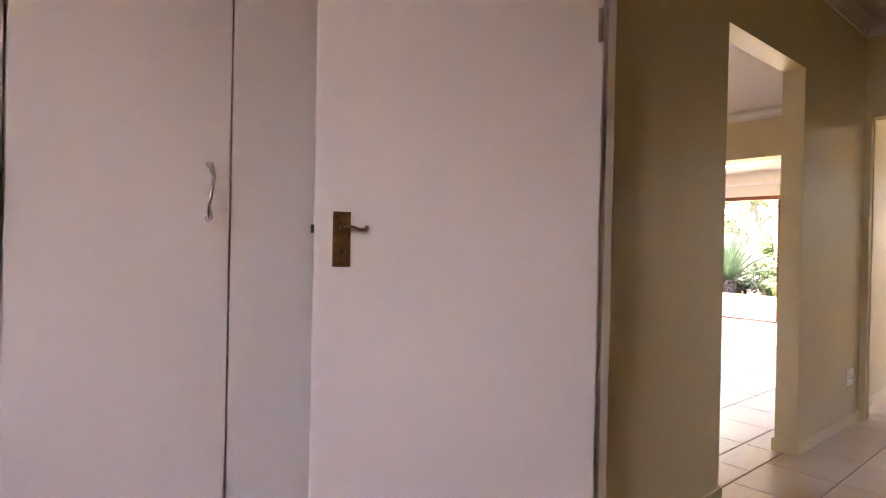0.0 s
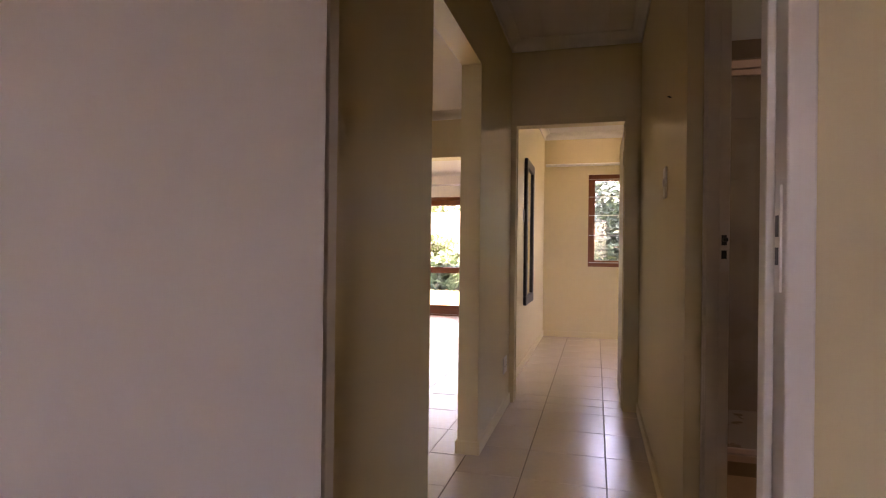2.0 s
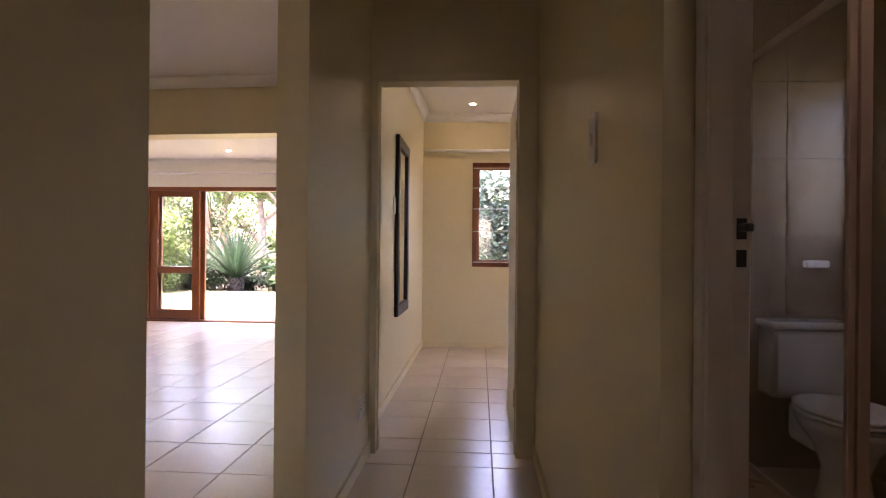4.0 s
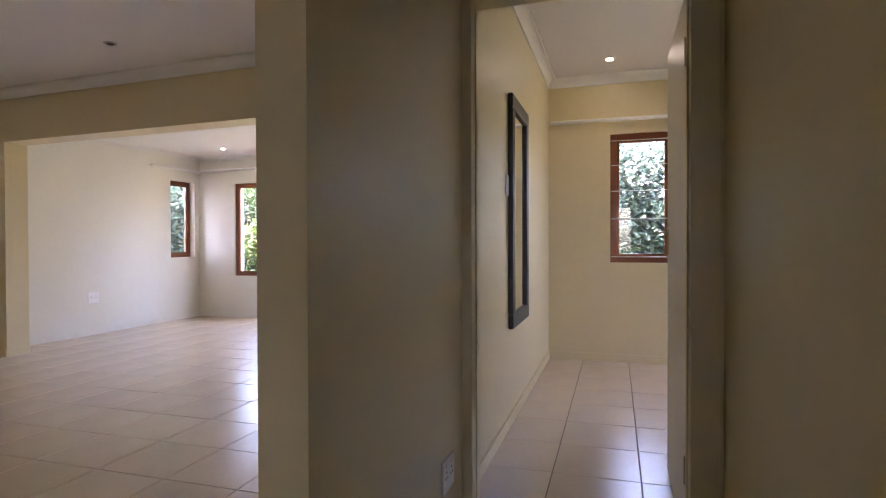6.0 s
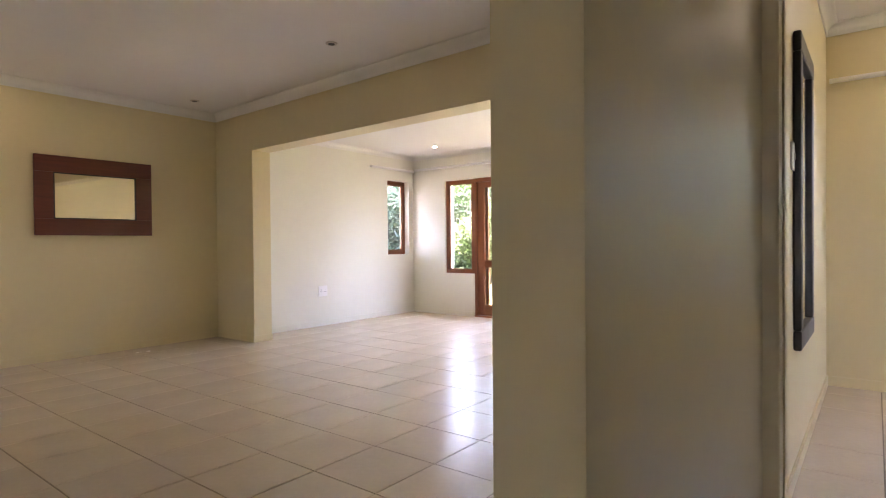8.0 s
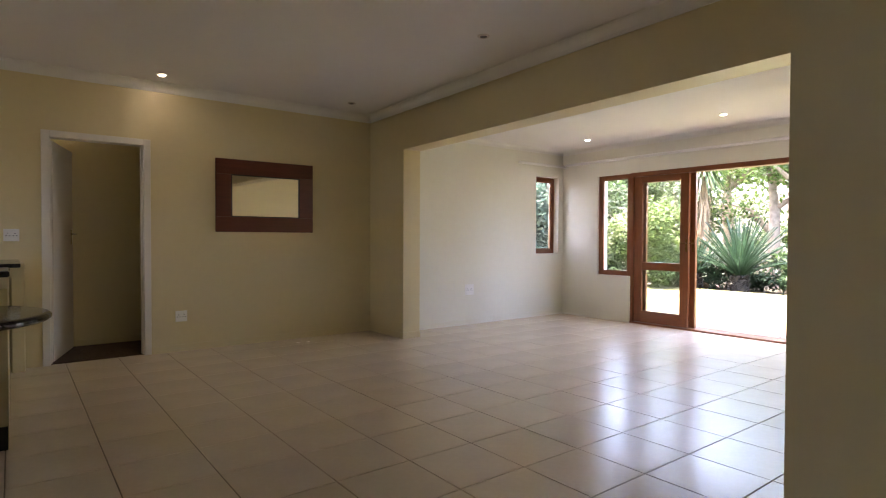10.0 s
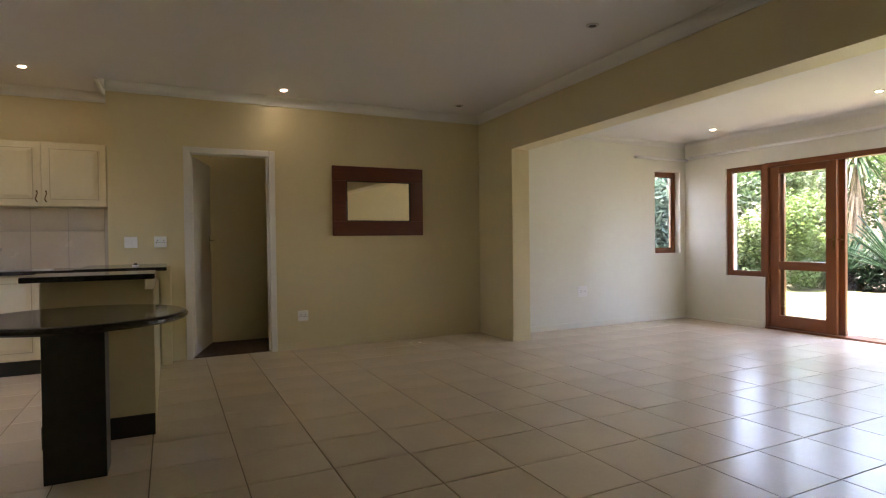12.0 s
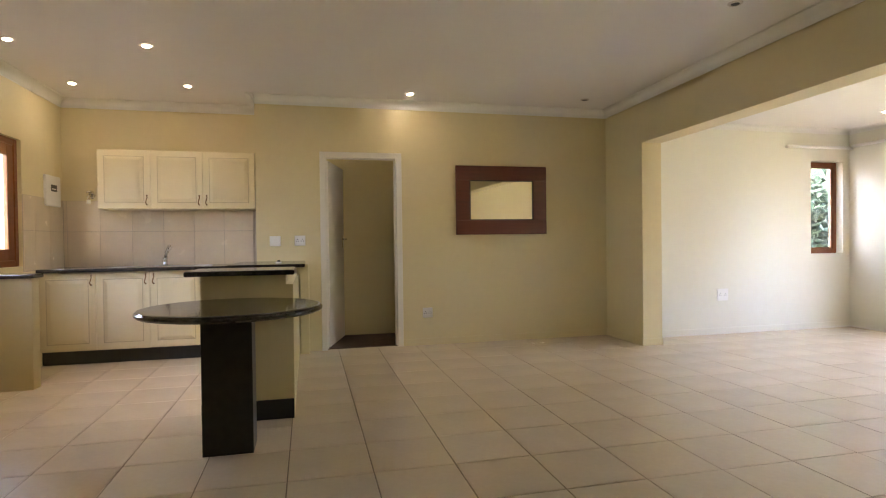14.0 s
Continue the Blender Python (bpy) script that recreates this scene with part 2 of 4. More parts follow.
TOP = 2.9
wall("wall_hall_left", D1_X1, END_X, HALL_L, LIV_S, TOP, [(OPEN_A, OPEN_B, -0.1, OPEN_Z)])
wall("wall_hall_end", END_X, BED_X, BATH_N, LIV_S, TOP, [(1.712, 2.618, -0.1, 2.092)], "y")
wall("wall_hall_right", D1_X1, END_X, BATH_N, HALL_R, TOP, [(3.915, 4.877, -0.1, 2.08)])
wall("wall_bedroom_door", D1_X0, D1_X1, -1.2, 3.45, TOP, [(1.672, 2.572, -0.1, 2.09)], "y")
wall("wall_bedroom_two_left", BED_X, SUN_E, BED_Y, 2.84, TOP)
wall("wall_bedroom_two_far", BED_F, BED_F + 0.22, -0.6, BED_Y, TOP, [(1.07, 2.098, 0.93, 2.135)], "y")
wall("wall_bedroom_two_south", BED_X, BED_F + 0.22, -0.75, -0.6, TOP, [(8.6, 9.5, 0.95, 2.10)])
wall("wall_bath_far", BATH_F, BED_X, BATH_S, BATH_N, TOP, material=BATHT, label="taupe tiled bathroom wall")
wall("wall_bath_south", D1_X1, BED_X, BATH_S - 0.25, BATH_S, TOP, [(6.04, 6.78, 1.19, 2.14)], material=BATHT, label="taupe tiled bathroom wall with a window recess")
wall("wall_bath_west", D1_X1 + 0.001, D1_X1 + 0.05, BATH_S, BATH_N, TOP, (), "y", material=BATHT, label="taupe tiled bathroom wall")
wall("wall_bedroom_one_south", 0.2, D1_X0, -1.2, -1.0, TOP)
wall("wall_bedroom_one_west", 0.0, 0.2, -1.2, 3.45, TOP, [(1.15, 2.15, 0.9, 2.1)], "y")
wall("wall_bedroom_one_north", 0.2, D1_X0, 3.36, 3.45, TOP)
wall("wall_living_south", 2.75, 4.80, 3.46, 3.56, TOP)
wall("wall_living_return", 4.70, 4.80, LIV_S, 3.46, TOP, (), "y")
wall("wall_living_north", KIT_E, NIB_B, LIV_N, LIV_N + 0.12, TOP, [(5.622, 6.482, -0.1, 2.075)])
wall("wall_kitchen_return", KIT_E, KIT_E + 0.1, LIV_N + 0.12, KIT_N, TOP, (), "y")
wall("wall_kitchen_north", KIT_W, KIT_E + 0.1, KIT_N, KIT_N + 0.2, TOP)
wall("wall_kitchen_west", KIT_W - 0.2, KIT_W, 3.46, KIT_N + 0.2, TOP, [(6.75, 8.28, 0.95, 2.06)], "y")
wall("wall_nib_south", NIB_A, NIB_B, 2.84, 3.25, TOP, (), "y")
wall("wall_nib", NIB_A, NIB_B, NIB_Y, LIV_N, TOP, (), "y")
structure("wall_beam", boxes((NIB_A, NIB_B, 3.25, NIB_Y, BEAM_Z, TOP)), WALL, "cream painted downstand beam over the wide opening", "beam")
wall("wall_sunroom_north", NIB_B, SUN_E, SUN_N, SUN_N + 0.2, TOP, [(11.495, 11.985, 0.918, 2.055)], material=PALE, label="cream painted sunroom wall, paled for its stronger daylight")
wall("wall_sunroom_east", SUN_E, SUN_E + 0.22, 2.84, SUN_N + 0.2, TOP, [(3.535, 4.085, 0.632, 2.03), (4.085, 7.055, -0.1, 2.035), (7.055, 7.588, 0.632, 2.03)], "y", material=PALE, label="cream painted sunroom wall, paled for its stronger daylight")
wall("wall_passage_back", KIT_E + 0.1, 7.5, 9.47, 9.57, TOP)
wall("wall_passage_east", 7.5, 7.6, LIV_N + 0.12, 9.57, TOP, (), "y")

for nm, r, z, lab in (
        ("ceiling_hall", (D1_X0, END_X + 0.05, HALL_R - 0.05, HALL_L + 0.05), C_HALL, "white boarded passage ceiling with cover strips"),
        ("ceiling_living", (KIT_W - 0.1, NIB_A + 0.02, LIV_S, KIT_N + 0.1), C_LIV, "plain white plaster ceiling"),
        ("ceiling_sunroom", (NIB_B - 0.02, SUN_E + 0.05, 2.80, SUN_N + 0.05), C_SUN, "plain white plaster ceiling, lower than the living room"),
        ("ceiling_bedroom_two", (END_X + 0.05, BED_F + 0.05, -0.65, BED_Y + 0.05), C_BED, "plain white plaster ceiling"),
        ("ceiling_bathroom", (D1_X1, END_X + 0.02, -0.1, BATH_N + 0.04), 2.555, "plain white plaster ceiling"),
        ("ceiling_bedroom_one", (0.1, D1_X0 + 0.02, -1.1, 3.4), 2.69, "plain white plaster ceiling"),
        ("ceiling_passage", (KIT_E + 0.05, 7.6, LIV_N + 0.1, 9.5), 2.6, "plain white plaster ceiling")):
    structure(nm, boxes((*r, z, z + 0.04)), CEIL, lab, "ceiling")
# unseen slab; each overhang is set by how much daylight its room needs
structure("roof", boxes((2.30, SUN_E + 0.35, 3.5, 9.8, 2.9, 3.05), (-0.3, SUN_E + 0.35, 2.6, 3.5, 2.9, 3.05), (-0.3, 4.0, -1.5, 2.6, 2.9, 3.05), (4.0, 7.1, -0.55, 2.6, 2.9, 3.05), (7.1, BED_F + 1.0, -1.0, 2.6, 2.9, 3.05)), ROOF, "unseen grey roof slab with overhangs set to shape the daylight", "roof")


def cornice(name, p, q, inward, top, size=0.075):
    """A cove moulding along the wall line p-q; inward points into the room."""
    p, q, n = Vector((*p, 0)), Vector((*q, 0)), Vector((*inward, 0))
    prof = [(0.0, -size - 0.012), (0.010, -size - 0.012), (0.012, -size)]
    prof += [(size - size * math.cos(a) * 0.88, -size + size * math.sin(a) * 0.88) for a in (radians(d) for d in range(0, 91, 15))]
    prof += [(size + 0.004, -0.004), (size + 0.006, 0.0), (0.0, 0.0)]
    bm = bmesh.new()
    ends = [[bm.verts.new(e + n * a + Vector((0, 0, top + b))) for a, b in prof] for e in (p, q)]
    k = len(prof)
    for i in range(k):
        bm.faces.new((ends[0][i], ends[0][(i + 1) % k], ends[1][(i + 1) % k], ends[1][i]))
    bm.faces.new(ends[0][::-1])
    bm.faces.new(ends[1])
    bmesh.ops.recalc_face_normals(bm, faces=bm.faces)
    return structure(name, bm, CORN, "white coved plaster cornice", "cornice")


cornice("cornice_hall_left", (D1_X1, HALL_L), (END_X, HALL_L), (0, -1), C_HALL, 0.065)
cornice("cornice_hall_right", (D1_X1, HALL_R), (END_X, HALL_R), (0, 1), C_HALL, 0.065)
cornice("cornice_hall_end", (END_X, HALL_R), (END_X, HALL_L), (-1, 0), C_HALL, 0.065)
cornice("cornice_living_north", (KIT_E, LIV_N), (NIB_A, LIV_N), (0, -1), C_LIV)
cornice("cornice_living_return", (KIT_E, KIT_N), (KIT_E, LIV_N - 0.088), (-1, 0), C_LIV)
cornice("cornice_kitchen_north", (KIT_W, KIT_N), (KIT_E, KIT_N), (0, -1), C_LIV)
cornice("cornice_kitchen_west", (KIT_W, 3.56), (KIT_W, KIT_N), (1, 0), C_LIV)
cornice("cornice_beam", (NIB_A, 2.84), (NIB_A, LIV_N), (-1, 0), C_LIV)
cornice("cornice_sunroom_north", (NIB_B, SUN_N), (SUN_E, SUN_N), (0, -1), C_SUN, 0.05)
cornice("cornice_sunroom_east", (SUN_E, 2.84), (SUN_E, SUN_N), (-1, 0), C_SUN, 0.05)
cornice("cornice_sunroom_beam", (NIB_B, 2.84), (NIB_B, SUN_N), (1, 0), C_SUN, 0.05)
cornice("cornice_bedroom_two_left", (BED_X, BED_Y), (BED_F, BED_Y), (0, -1), C_BED, 0.07)
cornice("cornice_bedroom_two_far", (BED_F, -0.6), (BED_F, BED_Y), (-1, 0), C_BED, 0.07)

# the beam runs a little askew to the rooms: its south end stands further west
for nm in ("wall_beam", "wall_nib_south", "cornice_beam", "cornice_sunroom_beam", "ceiling_sunroom"):
    for v in bpy.data.objects[nm].data.vertices:
        if v.co.x < 9.6:
            v.co.x -= 0.05 * max(0.0, NIB_Y - v.co.y)


def baseboard(name, x0, x1, y0, y1, h=0.075, paint=WALL):
    bm = boxes((x0, x1, y0, y1, -0.02, h))
    top = [e for e in bm.edges if all(v.co.z > h - 0.001 for v in e.verts)]
    bmesh.ops.bevel(bm, geom=top, offset=0.005, segments=2, affect="EDGES")
    return structure(name, bm, paint, "cream painted skirting board", "baseboard")


B = 0.012
baseboard("baseboard_hall_left_a", D1_X1, OPEN_A, HALL_L - B, HALL_L)
baseboard("baseboard_hall_left_b", OPEN_B, END_X, HALL_L - B, HALL_L)
baseboard("baseboard_hall_jamb_far", OPEN_B - B, OPEN_B, HALL_L - B, LIV_S + B)
baseboard("baseboard_hall_jamb_near", OPEN_A, OPEN_A + B, HALL_L - B, LIV_S + B)
baseboard("baseboard_hall_right", 4.877, END_X, HALL_R, HALL_R + B)
baseboard("baseboard_living_north", 6.482, NIB_A, LIV_N - B, LIV_N)
baseboard("baseboard_nib_face", NIB_A - B, NIB_A, NIB_Y - B, LIV_N - B)
baseboard("baseboard_nib_end", NIB_A, NIB_B, NIB_Y - B, NIB_Y)
baseboard("baseboard_sunroom_north", NIB_B, SUN_E, SUN_N - B, SUN_N, paint=PALE)
baseboard("baseboard_sunroom_east", SUN_E - B, SUN_E, 7.055, SUN_N - B, paint=PALE)
baseboard("baseboard_bedroom_two_left", BED_X, BED_F, BED_Y - B, BED_Y)
baseboard("baseboard_bedroom_two_far", BED_F - B, BED_F, -0.6, BED_Y - B)
baseboard("baseboard_passage", KIT_E + 0.1, 7.5, 9.47 - B, 9.47)
structure("trim_hatch", boxes((6.15, 6.79, 1.93, 2.37, C_HALL - 0.007, C_HALL + 0.01), bevel=0.002), CEIL, "white ceiling hatch board with a fine gap around it", "trim")


# ---- doors and windows ----
def door_frame(name, axis, at, thick, s, e, head, label, width=0.06, stop=0.014, paint=TRIM, first=None):
    """A white timber frame round an opening s-e; axis is the one along the wall, thick the pair across it."""
    t0, t1 = thick
    ob = thing(name, label, "door frame", kind="structure")
    first = first or width
    rows = (("jamb", s, s + first, -0.02, head), ("jamb", e - width, e, -0.02, head), ("head", s + first, e - width, head - width, head))
    stops = (("stop", s + first, s + first + stop, 0.0, head - width), ("stop", e - width - stop, e - width, 0.0, head - width))
    m = (t0 + t1) / 2
    for nm, a, b, z0, z1 in rows:
        r = (a, b, t0, t1, z0, z1) if axis == "x" else (t0, t1, a, b, z0, z1)
        part(nm, boxes(r, bevel=0.004), paint, ob)
    for nm, a, b, z0, z1 in stops:
        r = (a, b, m - 0.005, m + 0.035, z0, z1) if axis == "x" else (m - 0.005, m + 0.035, a, b, z0, z1)
        part(nm, boxes(r, bevel=0.003), paint, ob)
    return ob


def lever(bm, x, y, z, way=1, out=-1):
    """A scrolled lever handle that stands off a leaf along y."""
    tube(bm, [(x, y, z), (x, y + out * 0.045, z)], 0.008, 12)
    pts = ((0.0, 0.042, 0.0), (0.016, 0.045, 0.0035), (0.035, 0.046, 0.001), (0.055, 0.046, -0.004), (0.068, 0.046, -0.003), (0.076, 0.045, 0.003), (0.080, 0.044, 0.004))
    tube(bm, [(x + way * a * 0.8, y + out * o, z + c) for a, o, c in pts], [0.006, 0.0045, 0.0036, 0.0036, 0.0044, 0.0056, 0.003], 10)


def leaf(name, label, at, rz, width, height, handle_mat, side=-1, both=True, heel=0.0):
    """A flush door leaf that runs from its hinge along local +x."""
    ob = thing(name, label, "door", at, rz, kind="structure")
    part("door_leaf", boxes((-heel, width, -0.02, 0.02, 0.008, height), bevel=0.003), DOORW, ob)
    hx, hz = width - 0.071, 1.149
    for sd in ((-1, 1) if both else (side,)):
        y = sd * 0.02
        plate = part("lock_plate", boxes((hx - 0.0235, hx + 0.0235, min(y, y + sd * 0.004), max(y, y + sd * 0.004), hz - 0.086, hz + 0.061), bevel=0.0015), handle_mat, ob, "patterned lock plate")
        bm = bmesh.new()
        lever(bm, hx, y + sd * 0.004, hz + 0.018, -1, sd)
        part("lever", bm, handle_mat, plate, "scrolled lever", True)
        part("keyhole", cyl(bmesh.new(), (hx, y + sd * 0.0042, hz - 0.045), (hx, y + sd * 0.0055, hz - 0.045), 0.007), PLASTD, plate)
        for dx, dz in ((-0.015, 0.052), (0.015, 0.052), (-0.015, -0.077), (0.015, -0.077)):
            part("screw", cyl(bmesh.new(), (hx + dx, y + sd * 0.0042, hz + dz), (hx + dx, y + sd * 0.0052, hz + dz), 0.004, None, 10), handle_mat, plate)
    part("latch", boxes((width, width + 0.008, -0.008, 0.008, 1.152, 1.174)), PLASTD, ob, "dark latch bolt")
    for z in (0.25, 1.75):
        part("hinge", cyl(bmesh.new(), (0.0, 0.022, z), (0.0, 0.022, z + 0.1), 0.007), STEEL, ob)
    return ob


door_frame("door_frame_1", "y", None, (D1_X0 - 0.005, D1_X1 + 0.005), 1.672, 2.572, 2.09, "white painted bedroom door frame", 0.042)
leaf("door_1", "open white flush door with a brass lever handle", (D1_X0 - 0.014, 2.515, 0), 180 - 23.5, 0.832, 2.03, BRASS, heel=0.012)
door_frame("door_frame_2", "y", None, (END_X - 0.006, BED_X + 0.006), 1.712, 2.618, 2.092, "cream painted frame at the end of the passage", 0.045, 0.006, WALL, 0.093)
leaf("door_2", "open white flush door with a chrome lever handle", (BED_X - 0.012, 1.787, 0), 0.0, 0.765, 2.02, CHROME)
door_frame("door_frame_3", "x", None, (BATH_N - 0.005, 1.648), 3.915, 4.877, 2.08, "white painted bathroom door frame set deep in the wall", 0.04)
leaf("door_3", "open white flush bathroom door", (3.985, BATH_N - 0.02, 0), -90.5, 0.80, 2.02, CHROME)
door_frame("door_frame_4", "x", None, (LIV_N - 0.012, LIV_N + 0.126), 5.622, 6.482, 2.075, "white painted frame of the doorway beside the mirror")
leaf("door_4", "half open white flush door to a dark passage", (5.692, LIV_N + 0.13, 0), 74.5, 0.75, 2.0, CHROME)


def strike(name, x, y, z, ry):
    ob = thing(name, "metal strike plate screwed on a white door jamb", "strike plate", (x, y, z), ry)
    part("plate", boxes((-0.014, 0.014, -0.001, 0.003, -0.085, 0.085), bevel=0.0008), PLATE, ob)
    for dz, h in ((0.02, 0.022), (-0.028, 0.016)):
        part("slot", boxes((-0.008, 0.008, 0.003, 0.0036, dz - h / 2 - 0.006, dz + h / 2 + 0.006)), PLASTD, ob)
    return ob


strike("strike_plate", 3.806, 1.7150, 1.145, 0)
strike("strike_plate", 4.8365, 1.588, 1.145, 90)
tagged(part("lever_keep", boxes((4.803, 4.8335, 1.581, 1.595, 1.160, 1.173), bevel=0.003), PLASTD), "dark latch keep on the bathroom door jamb", "latch")


def window(name, axis, at, s, e, z0, z1, mullions, label, depth=0.05, frame=0.055, bars=(), open_part=None, sash=0.0):
    """A varnished timber window in an opening; at is the middle of its depth across the wall."""
    ob = thing(name, label, "window", kind="structure")

    def rc(a, b, zz0, zz1, d=depth):
        return (a, b, at - d / 2, at + d / 2, zz0, zz1) if axis == "x" else (at - d / 2, at + d / 2, a, b, zz0, zz1)
    fr = part("window_frame", boxes(rc(s, s + frame, z0, z1), rc(e - frame, e, z0, z1), rc(s + frame, e - frame, z0, z0 + frame), rc(s + frame, e - frame, z1 - frame, z1), bevel=0.004), WOOD if axis == "x" else WOODH, ob)
    for m in mullions:
        part("mullion", boxes(rc(m - frame / 2, m + frame / 2, z0 + frame, z1 - frame), bevel=0.004), WOOD, ob)
    edges = [s + frame] + [v for m in mullions for v in (m - frame / 2, m + frame / 2)] + [e - frame]
    for a, b in zip(edges[::2], edges[1::2]):
        if sash:
            part("sash", boxes(rc(a, a + sash, z0 + frame, z1 - frame, 0.035), rc(b - sash, b, z0 + frame, z1 - frame, 0.035), rc(a + sash, b - sash, z0 + frame, z0 + frame + sash, 0.035), rc(a + sash, b - sash, z1 - frame - sash, z1 - frame, 0.035), bevel=0.003), WOOD, ob)
        p = part("pane", boxes(rc(a + sash - 0.004, b - sash + 0.004, z0 + frame + sash - 0.004, z1 - frame - sash + 0.004, 0.005)), GLASS, ob)
        p.visible_shadow = False
    for z in bars:
        bm = bmesh.new()
        off = at - depth / 2 - 0.018 if axis == "y" else at + depth / 2 + 0.018
        p0, p1 = ((s + 0.01, off, z), (e - 0.01, off, z)) if axis == "x" else ((off, s + 0.01, z), (off, e - 0.01, z))
        part("burglar_bar", cyl(bm, p0, p1, 0.0045, None, 8), BARS, ob)
    return ob


window("window_1", "y", BED_F + 0.06, 1.07, 2.098, 0.93, 2.135, (1.565,), "varnished timber window with thin burglar bars", bars=(0.985, 1.34, 1.60, 1.842, 2.072), sash=0.028)
window("window_2", "x", SUN_N + 0.115, 11.495, 11.985, 0.918, 2.055, (), "narrow varnished timber window", sash=0.02)
window("window_3", "y", SUN_E + 0.05, 7.055, 7.588, 0.632, 2.03, (), "varnished timber side light beside the garden door", sash=0.015)
window("window_4", "y", SUN_E + 0.05, 3.535, 4.085, 0.632, 2.03, (), "varnished timber side light beside the garden door", sash=0.015)
window("window_5", "y", KIT_W - 0.055, 6.75, 8.28, 0.95, 2.06, (7.515,), "varnished timber kitchen window above the worktop", sash=0.10)
window("window_6", "x", BATH_S - 0.15, 6.06, 6.76, 1.21, 2.12, (6.41,), "varnished timber bathroom window with thin burglar bars in a pale recess", bars=(1.28, 1.42, 1.62, 1.82, 1.95))
# unseen south window, added to brighten the second bedroom and passage end
window("window_9", "x", -0.68, 8.6, 9.5, 0.95, 2.10, (9.05,), "unseen varnished timber bedroom window that lets daylight in")
# unseen window behind the camera, sized and placed to light the first bedroom
window("window_7", "y", 0.12, 1.15, 2.15, 0.9, 2.1, (1.65,), "unseen varnished timber bedroom window that lets daylight in")
structure("trim_bath_reveal", boxes((6.76, 6.785, BATH_S - 0.25, BATH_S + 0.006, 1.185, 2.145), (6.035, 6.06, BATH_S - 0.25, BATH_S + 0.006, 1.185, 2.145), (6.06, 6.76, BATH_S - 0.25, BATH_S + 0.006, 2.12, 2.145), (6.06, 6.76, BATH_S - 0.25, BATH_S + 0.006, 1.185, 1.21)), TRIM, "white tiled window reveal", "trim")


def garden_leaf(name, y0, y1, label, x, handle_y):
    """A glazed timber door leaf with a rail at lock height."""
    ob = thing(name, label, "door", kind="structure")
    st = 0.115
    h = 1.975
    for a, b in ((y0, y0 + st), (y1 - st, y1)):
        part("stile", boxes((x - 0.022, x + 0.022, a, b, 0.025, h), bevel=0.004), WOOD, ob)
    for z0, z1 in ((0.025, 0.178), (0.728, 0.830), (h - 0.085, h)):
        part("rail", boxes((x - 0.0215, x + 0.0215, y0 + st, y1 - st, z0, z1), bevel=0.004), WOODH, ob)
    for z0, z1 in ((0.178, 0.728), (0.830, h - 0.085)):
        p = part("pane", boxes((x - 0.003, x + 0.003, y0 + st - 0.004, y1 - st + 0.004, z0 - 0.004, z1 + 0.004)), GLASS, ob)
        p.visible_shadow = False
    bm = boxes((x - 0.027, x - 0.022, handle_y - 0.015, handle_y + 0.015, 0.98, 1.14), bevel=0.001)
    tube(bm, [(x - 0.027, handle_y, 1.09), (x - 0.06, handle_y, 1.09), (x - 0.062, handle_y + 0.05, 1.09), (x - 0.06, handle_y + 0.09, 1.09)], 0.006)
    part("handle", bm, BRASS, ob, "small brass handle")
    return ob


gx = SUN_E + 0.08
gf = thing("door_frame_5", "varnished timber frame of the wide garden doors", "door frame", kind="structure")
part("head", boxes((SUN_E + 0.01, SUN_E + 0.15, 4.085, 7.055, 1.975, 2.035), bevel=0.004), WOODH, gf)
part("jamb", boxes((SUN_E + 0.01, SUN_E + 0.15, 7.015, 7.055, 0.0, 1.975), bevel=0.004), WOOD, gf)
part("jamb", boxes((SUN_E + 0.01, SUN_E + 0.15, 4.085, 4.125, 0.0, 1.975), bevel=0.004), WOOD, gf)
part("sill", boxes((SUN_E - 0.005, SUN_E + 0.17, 4.085, 7.055, -0.05, 0.022), bevel=0.004), WOODH, gf)
garden_leaf("door_5", 6.243, 7.013, "closed glazed timber garden door leaf", gx - 0.025, 6.268)
garden_leaf("door_6", 4.125, 4.99, "closed glazed timber garden door leaf", gx - 0.025, 4.90)
garden_leaf("door_7", 6.183, 6.983, "glazed timber sliding leaf pushed behind the fixed one", gx + 0.03, 6.208)


